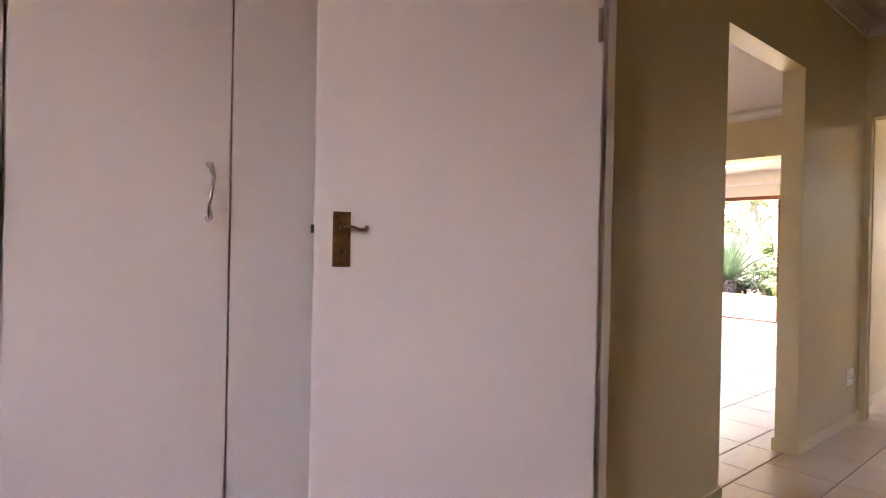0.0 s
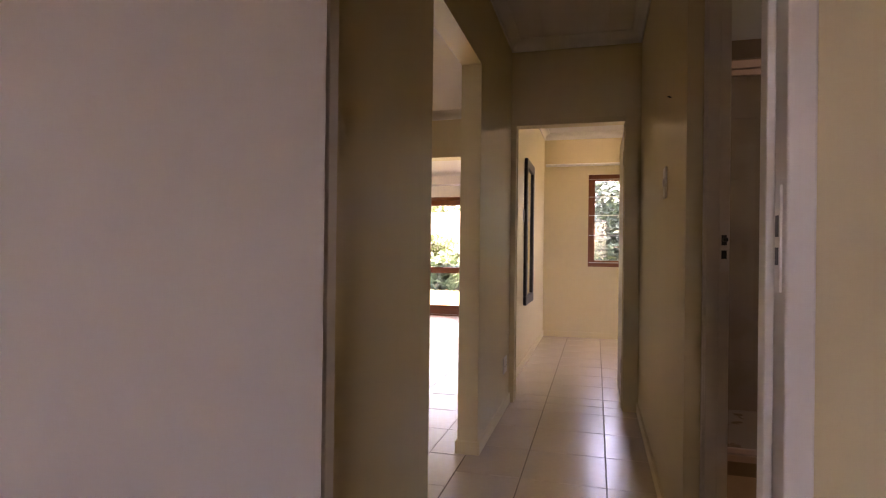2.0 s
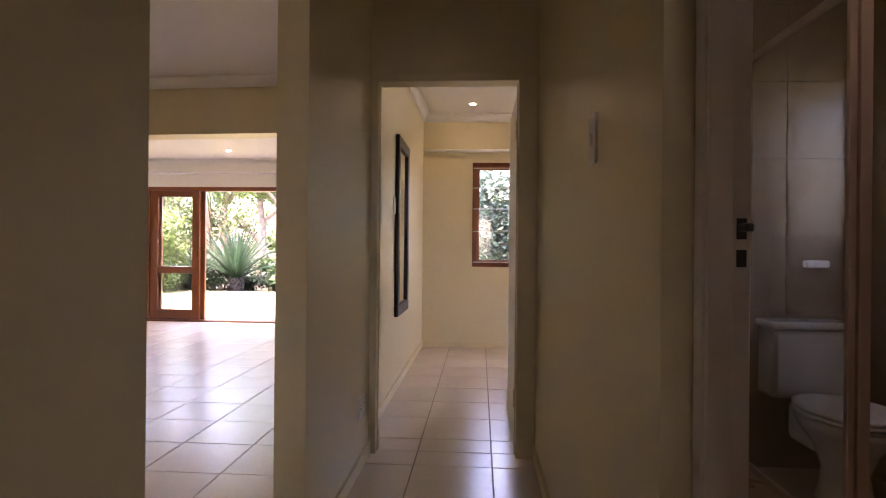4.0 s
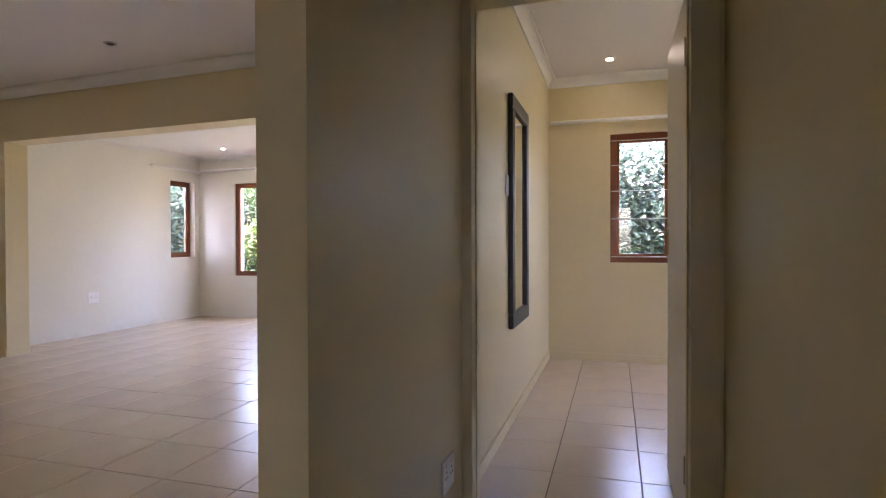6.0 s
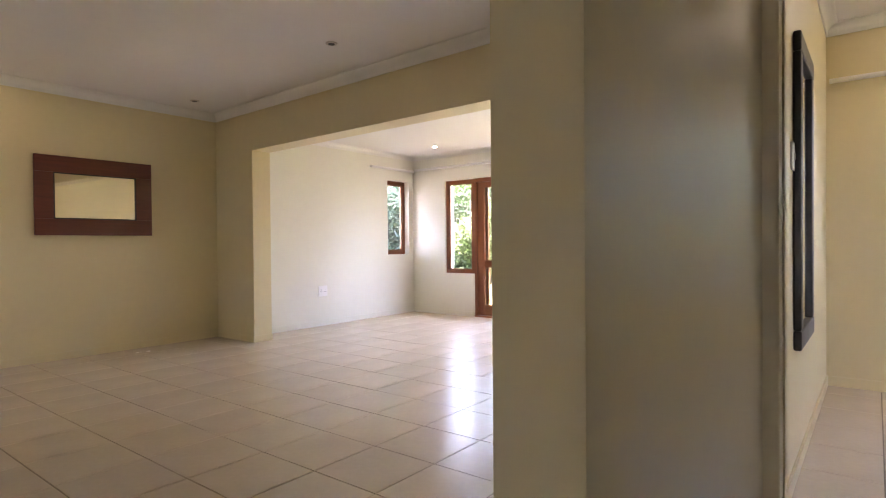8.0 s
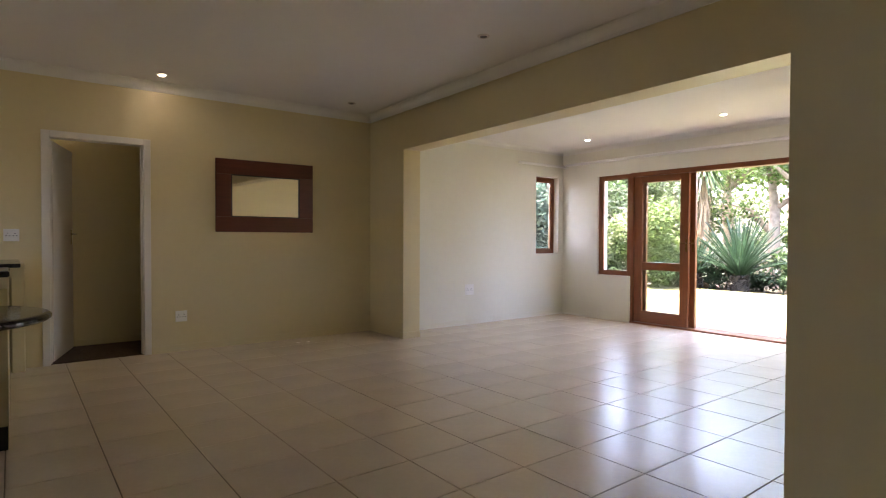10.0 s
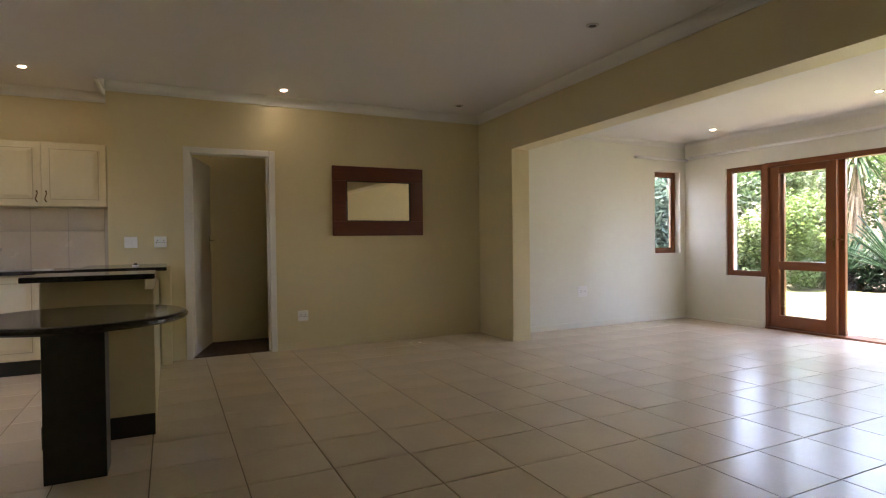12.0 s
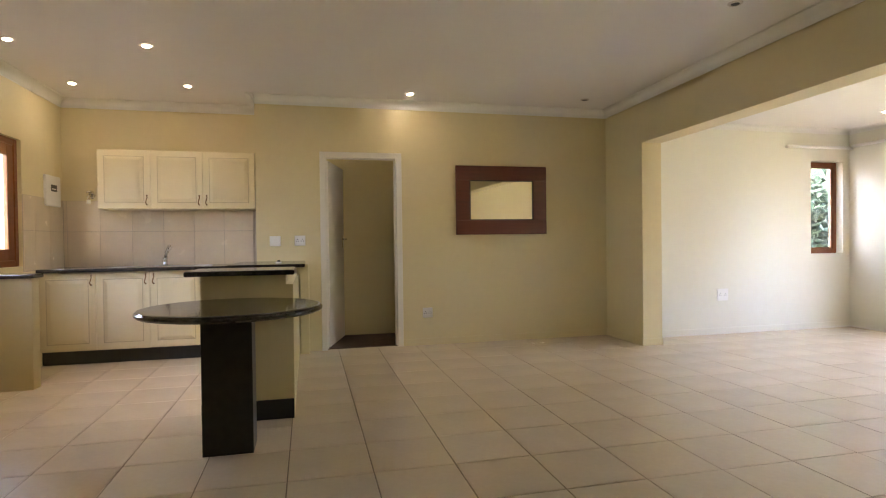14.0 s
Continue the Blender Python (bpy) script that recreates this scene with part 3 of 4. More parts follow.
# ---- kitchen and living room things ----
def panel_door(parent, x0, x1, y, z0, z1, handle_x, handle_z):
    """A raised-panel cabinet door whose face looks along -y."""
    d = part("door", boxes((x0 + 0.002, x1 - 0.002, y, y + 0.018, z0 + 0.002, z1 - 0.002), bevel=0.004), CREAM, parent)
    m = 0.062
    fl = boxes((x0 + m - 0.012, x1 - m + 0.012, y - 0.0035, y + 0.001, z0 + m - 0.012, z1 - m + 0.012), bevel=0.003)
    part("moulding", fl, CREAM, d)
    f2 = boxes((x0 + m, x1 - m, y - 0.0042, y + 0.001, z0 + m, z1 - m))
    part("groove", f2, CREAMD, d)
    f3 = bmesh.new()
    a, b, c, e = x0 + m + 0.005, x1 - m - 0.005, z0 + m + 0.005, z1 - m - 0.005
    rings = [[f3.verts.new(p) for p in ((a + q, y - o, c + q), (b - q, y - o, c + q), (b - q, y - o, e - q), (a + q, y - o, e - q))]
             for q, o in ((0.0, 0.0), (0.0, 0.006), (0.004, 0.0085), (0.030, 0.0150), (0.034, 0.0155))]
    for lo, hi in zip(rings, rings[1:]):
        for k in range(4):
            f3.faces.new((lo[k], lo[(k + 1) % 4], hi[(k + 1) % 4], hi[k]))
    f3.faces.new(rings[-1])
    bmesh.ops.recalc_face_normals(f3, faces=f3.faces)
    part("raised_panel", f3, CREAM, d)
    hb = bmesh.new()
    tube(hb, [(handle_x, y, handle_z + 0.048), (handle_x, y - 0.022, handle_z + 0.046), (handle_x + 0.008, y - 0.028, handle_z + 0.025), (handle_x, y - 0.030, handle_z), (handle_x - 0.008, y - 0.028, handle_z - 0.025), (handle_x, y - 0.022, handle_z - 0.046), (handle_x, y, handle_z - 0.048)],
         [0.007, 0.006, 0.0045, 0.0055, 0.0045, 0.006, 0.007], 8)
    part("handle", hb, BRASS, d, "curved antique brass handle", True)


UX = (3.478, 3.962, 4.452, 4.962)
for k in range(3):
    x0, x1 = UX[k], UX[k + 1]
    c = thing("wall_cabinet", "cream wall cabinet with a raised-panel door", "cabinet", (0.0, 0.04, -0.022), group="kitchen wall cabinets")
    part("body", boxes((x0 + 0.001, x1 - 0.001, 8.772, KIT_N - 0.04, 1.512, 2.10), bevel=0.002), CREAM, c)
    panel_door(c, x0, x1, 8.752, 1.512, 2.10, (x1 - 0.035) if k < 2 else (x0 + 0.035), 1.60)
BX = (3.056, 3.534, 4.003, 4.47, 4.862)
for k in range(4):
    x0, x1 = BX[k], BX[k + 1]
    c = thing("base_cabinet", "cream base cabinet with a raised-panel door and a black plinth", "cabinet", (0.0, 0.04, 0), group="kitchen base cabinets")
    part("body", boxes((x0 + 0.001, x1 - 0.001, 8.515, KIT_N - 0.04, 0.13, 0.874), bevel=0.002), CREAM, c)
    part("plinth", boxes((x0, x1, 8.55, 8.57, -0.01, 0.13)), KICK, c, "black plinth")
    panel_door(c, x0, x1, 8.496, 0.138, 0.868, (x1 - 0.035) if k in (0, 1) else (x0 + 0.035), 0.80)

wt = thing("worktop", "dark polished granite kitchen worktop", "worktop", (0, 0, 0))
part("slab", boxes((KIT_W + 0.003, 4.86, 8.492, KIT_N - 0.003, 0.876, 0.908), bevel=0.006), GRANITE, wt)
part("slab_return", boxes((KIT_W + 0.003, 3.415, 7.585, 7.765, 0.876, 0.908), bevel=0.006), GRANITE, wt)
tagged(structure("wall_counter_end", boxes((KIT_W, 3.39, 7.615, 7.735, -0.05, 0.875)), WALL, "cream plastered end panel under the worktop", "half wall"))
tap = thing("sink_tap", "chrome single-lever kitchen mixer tap", "tap", (4.06, 8.90, 0.908))
part("base", lathe(bmesh.new(), [(0.028, 0), (0.028, 0.012), (0.022, 0.02), (0.021, 0.075), (0.024, 0.085), (0.018, 0.095)]), CHROME, tap, smooth=True)
part("spout", tube(bmesh.new(), [(0, 0, 0.07), (0.025, -0.05, 0.15), (0.06, -0.12, 0.20), (0.078, -0.155, 0.205)], [0.015, 0.013, 0.012, 0.012]), CHROME, tap, smooth=True)
part("handle", tube(bmesh.new(), [(0, 0, 0.09), (0.012, 0.0, 0.12), (0.07, -0.01, 0.20)], [0.012, 0.008, 0.006]), CHROME, tap, smooth=True)
sk = thing("kitchen_sink", "stainless steel inset sink in the granite worktop", "sink", (4.05, 8.76, 0.908))
part("rim", boxes((-0.42, 0.42, -0.20, -0.17, 0, 0.004), (-0.42, 0.42, 0.17, 0.20, 0, 0.004), (-0.42, -0.39, -0.17, 0.17, 0, 0.004), (0.39, 0.42, -0.17, 0.17, 0, 0.004)), STEEL, sk)
part("bowl", boxes((-0.39, 0.39, -0.17, 0.17, 0.0005, 0.0025)), STEEL, sk)
tray = tagged(part("white_tray", boxes((4.40, 4.54, 8.60, 8.74, 0.908, 0.920), bevel=0.004), PLASTIC), "flat white plastic tray lying on the granite", "tray")

pen = thing("peninsula", "cream plastered kitchen peninsula with a black skirting and granite tops", "counter", (-0.07, 0.0, -0.012))
part("half_wall", boxes((4.905, 5.465, 6.35, LIV_N - 0.004, -0.05, 0.875)), WALL, pen)
part("upstand", boxes((4.905, 5.42, 6.35, 6.75, 0.875, 0.935)), WALL, pen)
part("skirting", boxes((4.903, 5.462, 6.338, 6.35, -0.01, 0.137), bevel=0.002), KICK, pen, "black skirting tile")
part("bar_top", boxes((4.82, 5.475, 6.30, 6.78, 0.937, 0.969), bevel=0.008), GRANITE, pen, "dark granite bar top")
part("rear_top", boxes((4.90, 5.535, 7.60, LIV_N - 0.05, 0.928, 0.958), bevel=0.008), GRANITE, pen, "dark granite rear top")
part("rear_upstand", boxes((4.93, 5.44, 7.65, LIV_N - 0.004, 0.875, 0.928)), WALL, pen)
part("end_block", boxes((5.475, 5.57, LIV_N - 0.14, LIV_N - 0.006, -0.05, 0.93), bevel=0.01), WALL, pen)
bk = bmesh.new()
tri = [bk.verts.new(v) for v in ((5.465, 7.62, 0.926), (5.525, 7.62, 0.926), (5.522, 7.62, 0.905), (5.505, 7.62, 0.878), (5.465, 7.62, 0.855))]
tri2 = [bk.verts.new(v.co + Vector((0, 0.06, 0))) for v in tri]
for k in range(5):
    bk.faces.new((tri[k], tri[(k + 1) % 5], tri2[(k + 1) % 5], tri2[k]))
bk.faces.new(tri[::-1])
bk.faces.new(tri2)
part("bracket", bk, WALL, pen, "small curved plaster corbel under the overhang")
plug = thing("sink_plug", "small dark plug with a pale rim on the granite", "plug", (5.23, 7.95, 0.946))
part("rim", lathe(bmesh.new(), [(0.026, 0.0), (0.028, 0.004), (0.024, 0.012), (0.02, 0.012)], seg=20), PLASTIC, plug)
part("knob", lathe(bmesh.new(), [(0.012, 0.012), (0.014, 0.018), (0.010, 0.026)], seg=16), PLASTD, plug)

tb = thing("granite_table", "dark polished granite round table on a square black pedestal", "table", (5.085, 5.875, -0.013))
part("tabletop", lathe(bmesh.new(), [(0.485, 0.760), (0.503, 0.763), (0.515, 0.773), (0.515, 0.785), (0.503, 0.795), (0.49, 0.798)], seg=72, sx=0.938, sy=0.91), GRANITE, tb)
part("pedestal", boxes((-0.15, 0.108, -0.108, 0.092, 0.013, 0.760), bevel=0.003), GRANP, tb, "square black pedestal")

mr = thing("wall_mirror", "wide mahogany-framed mirror hung on the cream wall", "mirror", (7.612, LIV_N, 1.577))
W2, H2, I2, J2 = 0.533, 0.381, 0.376, 0.222
for nm, r in (("frame_rail", (-W2, W2, -0.035, -0.004, J2, H2)), ("frame_rail", (-W2, W2, -0.035, -0.004, -H2, -J2)), ("frame_stile", (-W2, -I2, -0.034, -0.004, -J2, J2)), ("frame_stile", (I2, W2, -0.034, -0.004, -J2, J2))):
    part(nm, boxes(r, bevel=0.006), MAHOG, mr)
part("bead", boxes((-I2, I2, -0.028, -0.012, J2 - 0.01, J2), (-I2, I2, -0.028, -0.012, -J2, -J2 + 0.01), (-I2, -I2 + 0.01, -0.028, -0.012, -J2 + 0.01, J2 - 0.01), (I2 - 0.01, I2, -0.028, -0.012, -J2 + 0.01, J2 - 0.01)), BLACKW, mr, "black inner bead")
part("glass", boxes((-I2 + 0.008, I2 - 0.008, -0.018, -0.004, -J2 + 0.008, J2 - 0.008)), MIRROR, mr, "bevelled mirror glass")

m2 = thing("tall_mirror", "tall black-framed mirror hung on the bedroom wall", "mirror", (8.54, BED_Y, 1.31), kind="")
for nm, r in (("frame_rail", (-0.32, 0.32, -0.035, -0.002, 0.625, 0.714)), ("frame_rail", (-0.32, 0.32, -0.035, -0.002, -0.714, -0.625)), ("frame_stile", (-0.32, -0.232, -0.034, -0.002, -0.625, 0.625)), ("frame_stile", (0.232, 0.32, -0.034, -0.002, -0.625, 0.625))):
    part(nm, boxes(r, bevel=0.008), BLACKW, m2)
part("glass", boxes((-0.232, 0.232, -0.016, -0.004, -0.625, 0.625)), MIRROR, m2)


def socket(at, rz, w=0.075, h=0.075, kind="socket", label="white plastic double wall socket"):
    """A wall plate that looks along local -y."""
    ob = thing("wall_socket" if kind == "socket" else "light_switch", label, kind, at, rz)
    part("plate", boxes((-w, w, -0.009, 0.0, -h, h), bevel=0.003), PLASTIC, ob)
    if kind == "socket":
        for dx in (-w * 0.45, w * 0.45):
            for ax, az in ((0, 0.014), (-0.011, -0.006), (0.011, -0.006)):
                part("pin_hole", cyl(bmesh.new(), (dx + ax, -0.0092, az), (dx + ax, -0.0098, az), 0.0042, None, 10), PLASTD, ob)
            part("rocker", boxes((dx - 0.008, dx + 0.008, -0.013, -0.009, h * 0.55, h * 0.85), bevel=0.001), PLASTIC, ob)
    else:
        part("recess", boxes((-0.012, 0.012, -0.0098, -0.009, -0.020, 0.020)), PLASTIC, ob)
        part("rocker", boxes((-0.009, 0.009, -0.015, -0.0098, -0.016, 0.016), bevel=0.002), PLASTIC, ob)
    return ob


socket((6.751, LIV_N, 0.352), 0, 0.054, 0.054)
socket((5.414, LIV_N, 1.152), 0, 0.054, 0.052)
socket((5.168, LIV_N, 1.149), 0, 0.054, 0.052, "switch", "white plastic wall switch plate")
socket((10.22, SUN_N, 0.461), 0, 0.074, 0.07)
socket((6.74, HALL_L, 0.318), 0, 0.066, 0.056)
socket((5.45, HALL_R, 1.43), 180, 0.04, 0.068, "switch", "white plastic light switch on the passage wall")
socket((8.185, BED_Y, 1.462), 0, 0.038, 0.062, "switch", "white plastic light switch beside the tall mirror")
isol = thing("isolator_box", "white plastic isolator box with a dark breaker window", "switch box", (KIT_W, 8.85, 1.665), 90)
part("cover", boxes((-0.16, 0.16, -0.031, 0.0, -0.15, 0.15), bevel=0.010), PLASTIC, isol)
part("breaker_window", boxes((-0.065, 0.065, -0.0335, -0.030, -0.005, 0.06), bevel=0.002), PLASTD, isol, "dark breaker window")
part("breaker_lever", boxes((-0.05, 0.03, -0.038, -0.0335, 0.012, 0.024), bevel=0.002), PLASTIC, isol)
wt2 = thing("wall_tap", "brass and white pipe stub on the tiled wall", "tap", (3.322, KIT_N, 1.640))
part("flange", lathe(bmesh.new(), [(0.032, 0.0), (0.032, 0.006), (0.02, 0.012)], seg=20), CHROME, wt2, smooth=True).matrix_basis = pose(0, 0, 0, 90, 0, 0)
part("pipe", tube(bmesh.new(), [(0, 0, 0), (0, -0.07, 0), (0, -0.085, -0.012), (0, -0.088, -0.05)], 0.015), CHROME, wt2, smooth=True)
part("knob", lathe(bmesh.new(), [(0.008, 0.0), (0.009, 0.025), (0.034, 0.028), (0.036, 0.045), (0.02, 0.052)], (0, -0.05, 0.0), 20), CHROME, wt2, smooth=True)
part("outlet", lathe(bmesh.new(), [(0.016, -0.085), (0.018, -0.08), (0.018, -0.05), (0.014, -0.045)], (0, -0.088, 0.0), 16), PLASTIC, wt2, smooth=True)
tagged(part("wall_nail", cyl(bmesh.new(), (5.30, HALL_R, 1.768), (5.30, HALL_R + 0.015, 1.773), 0.003, None, 8), PLASTD), "small dark nail in the passage wall", "nail")


def downlight(at, lit, group):
    """A recessed ceiling lamp; at is the centre of its face."""
    ob = thing("ceiling_light", "lit recessed chrome downlight in the white ceiling" if lit else "unlit recessed chrome downlight in the white ceiling", "ceiling light", at, 0, group)
    part("ring", lathe(bmesh.new(), [(0.024, 0.002), (0.027, -0.004), (0.030, -0.008), (0.041, -0.007), (0.046, -0.002), (0.046, 0.002)], seg=28), STEEL, ob, smooth=True)
    part("bulb", lathe(bmesh.new(), [(0.024, -0.0085), (0.026, -0.006), (0.026, 0.001)], seg=24), LIT if lit else PLASTD, ob, "glowing lamp face" if lit else "dark lamp face")
    if lit:
        lamp = new("lamp", bpy.data.lights.new("lamp", "SPOT"))
        lamp.data.energy, lamp.data.color, lamp.data.spot_size, lamp.data.spot_blend, lamp.data.shadow_soft_size = LAMP_WATTS, (1.0, 0.80, 0.52), radians(48), 1.0, 0.03
        lamp.location = (at[0], at[1], at[2] - 0.02)
    return ob


for x, y, lit in ((6.521, 8.24, True), (4.41, 8.35, True), (3.40, 8.45, True), (4.333, 7.256, True), (3.40, 7.30, True), (8.409, 8.123, False), (8.18, 5.68, False)):
    downlight((x, y, C_LIV), lit, "living room downlights")
for x, y in ((11.50, 7.32), (11.345, 5.454)):
    downlight((x, y, C_SUN), True, "sunroom downlights")
downlight((9.868, 2.098, C_BED), True, "bedroom downlights")
downlight((5.35, 0.85, 2.555), True, "bathroom downlights")


def curtain_rail(p, q, inward, z):
    """A white curtain track on brackets along a wall."""
    ob = thing("curtain_rail", "white curtain rail fixed on the wall above a window", "curtain rail", (0, 0, 0))
    p, q, n = Vector((*p, z)), Vector((*q, z)), Vector((*inward, 0))
    part("rail", tube(bmesh.new(), [p + n * 0.055, q + n * 0.055], 0.019, 12), PLASTIC, ob, smooth=True)
    for f in (0.03, 0.5, 0.97):
        c = p.lerp(q, f)
        part("bracket", cyl(bmesh.new(), c, c + n * 0.055, 0.010, None, 8), PLASTIC, ob)
    return ob


curtain_rail((11.10, SUN_N), (SUN_E - 0.02, SUN_N), (0, -1), 2.218)
curtain_rail((SUN_E, 3.3), (SUN_E, SUN_N - 0.09), (-1, 0), 2.235)
curtain_rail((BED_F, 0.7), (BED_F, 2.648), (-1, 0), 2.258)

# ---- first bedroom ----
CUP_Y = 2.98
for k, (x0, x1) in enumerate(((1.404, 1.879), (1.879, 2.354), (2.354, 2.829))):
    c = thing("cupboard", "white built-in cupboard with a flush full-height door", "cupboard", group="built-in cupboards")
    part("body", boxes((x0 + 0.001, x1 - 0.001, CUP_Y + 0.02, 3.36, -0.02, 2.688)), TRIM, c)
    d = part("door", boxes((x0 + 0.003, x1 - 0.003, CUP_Y, CUP_Y + 0.019, 0.08, 2.62), bevel=0.003), DOORW, c)
    hb = bmesh.new()
    hx = x1 - 0.058
    tube(hb, [(hx, CUP_Y, 1.322), (hx, CUP_Y - 0.018, 1.320), (hx + 0.006, CUP_Y - 0.028, 1.29), (hx, CUP_Y - 0.03, 1.252), (hx - 0.006, CUP_Y - 0.028, 1.215), (hx, CUP_Y - 0.018, 1.184), (hx, CUP_Y, 1.182)], [0.008, 0.008, 0.005, 0.006, 0.005, 0.008, 0.008], 10)
    part("handle", hb, CHROME, d, "wavy satin pull handle", True)
structure("trim_cupboard_filler", boxes((2.830, 3.36, CUP_Y + 0.004, CUP_Y + 0.03, -0.02, 2.69), bevel=0.003), TRIM, "white cupboard filler panel", "panel")
structure("trim_cupboard_side", boxes((3.36, D1_X0, CUP_Y + 0.03, 3.36, -0.02, 2.69)), TRIM, "white boxed end of the cupboards", "panel")

# ---- bathroom ----
sh = thing("shower_enclosure", "aluminium-framed glass shower enclosure in the bathroom corner", "shower", (0, 0, 0))
SX0, SX1, SY0, SY1, SZ0, SZ1 = 5.93, BATH_F, 0.688, BATH_N, 0.09, 2.095
part("tray", boxes((SX0, SX1, SY0, SY1, -0.01, 0.075), bevel=0.008), BATHT, sh, "tiled shower kerb")
for nm, r in (("post", (SX0 - 0.02, SX0 + 0.02, SY0 - 0.02, SY0 + 0.02, 0.075, SZ1)), ("post", (SX0 - 0.016, SX0 + 0.016, SY1 - 0.03, SY1, 0.075, SZ1)), ("post", (SX1 - 0.03, SX1, SY0 - 0.016, SY0 + 0.016, 0.075, SZ1)),
              ("front_rail", (SX0 - 0.018, SX0 + 0.018, SY0 + 0.02, SY1 - 0.03, SZ1 - 0.04, SZ1)), ("front_rail", (SX0 - 0.018, SX0 + 0.018, SY0 + 0.02, SY1 - 0.03, 0.075, 0.11)),
              ("side_rail", (SX0 + 0.02, SX1 - 0.03, SY0 - 0.014, SY0 + 0.014, SZ1 - 0.035, SZ1)), ("side_rail", (SX0 + 0.02, SX1 - 0.03, SY0 - 0.014, SY0 + 0.014, 0.075, 0.105)),
              ("door_stile", (SX0 - 0.012, SX0 + 0.012, SY0 + 0.026, SY0 + 0.052, 0.115, SZ1 - 0.045)), ("door_rail", (SX0 - 0.012, SX0 + 0.012, SY0 + 0.052, SY1 - 0.032, SZ1 - 0.075, SZ1 - 0.045)), ("door_rail", (SX0 - 0.012, SX0 + 0.012, SY0 + 0.052, SY1 - 0.032, 0.115, 0.14))):
    part(nm, boxes(r, bevel=0.003), SHOWF, sh)
for r in ((SX0 - 0.003, SX0 + 0.003, SY0 + 0.048, SY1 - 0.025, 0.135, SZ1 - 0.07), (SX0 + 0.018, SX1 - 0.028, SY0 - 0.003, SY0 + 0.003, 0.10, SZ1 - 0.03)):
    p = part("pane", boxes(r), SHGLASS, sh)
    p.visible_shadow = False
sr = thing("wall_shower", "chrome shower with a rose on a bent wall arm", "shower fitting", (6.55, SY1, 1.95))
part("arm", tube(bmesh.new(), [(0, 0, 0), (0, -0.08, 0.03), (0, -0.16, 0.0)], 0.009), CHROME, sr, smooth=True)
part("rose", lathe(bmesh.new(), [(0.012, 0.03), (0.03, 0.0), (0.035, -0.012), (0.03, -0.016)], (0, -0.17, -0.02)), CHROME, sr, smooth=True)
part("mixer", lathe(bmesh.new(), [(0.03, -0.03), (0.035, 0.0), (0.03, 0.03)], (0, -0.03, -0.9)), CHROME, sr, smooth=True)

wc = thing("toilet", "white ceramic toilet with a low cistern", "toilet", (BATH_F - 0.005, 0.36, 0), 90)
part("cistern", boxes((-0.19, 0.19, 0.0, 0.17, 0.40, 0.745), bevel=0.025), CERAM, wc, smooth=False)
part("cistern_lid", boxes((-0.20, 0.20, -0.005, 0.185, 0.745, 0.785), bevel=0.015), CERAM, wc)
part("button", cyl(bmesh.new(), (0, 0.09, 0.785), (0, 0.09, 0.792), 0.022), CHROME, wc)
part("bowl", lathe(bmesh.new(), [(0.10, 0.0), (0.115, 0.02), (0.095, 0.06), (0.085, 0.16), (0.12, 0.26), (0.175, 0.34), (0.185, 0.385), (0.17, 0.395)], (0, 0.42, 0), 36, 1.0, 1.28), CERAM, wc, smooth=True)
part("neck", boxes((-0.10, 0.10, 0.12, 0.36, 0.20, 0.39), bevel=0.03), CERAM, wc)
part("seat", lathe(bmesh.new(), [(0.185, 0.395), (0.193, 0.402), (0.192, 0.412), (0.17, 0.417)], (0, 0.42, 0), 36, 1.0, 1.28), PLASTIC, wc, smooth=True)
part("lid", lathe(bmesh.new(), [(0.186, 0.418), (0.194, 0.424), (0.192, 0.436), (0.16, 0.444), (0.02, 0.447)], (0, 0.42, 0), 36, 1.0, 1.28), PLASTIC, wc, smooth=True)
tagged(part("roll_holder", boxes((BATH_F - 0.05, BATH_F - 0.009, 0.205, 0.325, 1.05, 1.09), bevel=0.01), CERAM), "white ceramic holder on the tiled wall", "holder")


# ---- garden ----
ground = structure("ground", boxes((-120, 160, -140, 140, -0.30, -0.12)), SOIL, "leaf-littered garden soil", "ground")
structure("lawn", boxes((13.05, 18.3, -6, 10.6, -0.2, -0.03)), GRASS, "bright mown lawn outside the garden doors", "lawn")
structure("bath_garden", boxes((0, 30, -30, -2, -0.2, -0.04)), GRASS, "lawn beside the house", "lawn")


def leaves(bm, rng, centre, spread, count, size, long=1.6):
    """Many small bent leaf blades in a cloud with a ragged edge."""
    c = Vector(centre)
    for _ in range(count):
        d = Vector((rng.gauss(0, 1), rng.gauss(0, 1), rng.gauss(0, 1))).normalized() * rng.uniform(0.35, 1.05)
        o = c + Vector((d.x * spread[0], d.y * spread[1], d.z * spread[2]))
        a = Vector((rng.gauss(0, 1), rng.gauss(0, 1), rng.gauss(0, 0.6) - 0.2)).normalized()
        b = a.cross(Vector((rng.gauss(0, 0.4), rng.gauss(0, 0.4), 1))).normalized()
        s = size * rng.uniform(0.6, 1.3)
        up = a.cross(b) * s * 0.12
        v = [bm.verts.new(q) for q in (o, o + a * s * long * 0.45 + b * s * 0.42 + up, o + a * s * long, o + a * s * long * 0.45 - b * s * 0.42 + up)]
        bm.faces.new((v[0], v[1], v[2]))
        bm.faces.new((v[0], v[2], v[3]))


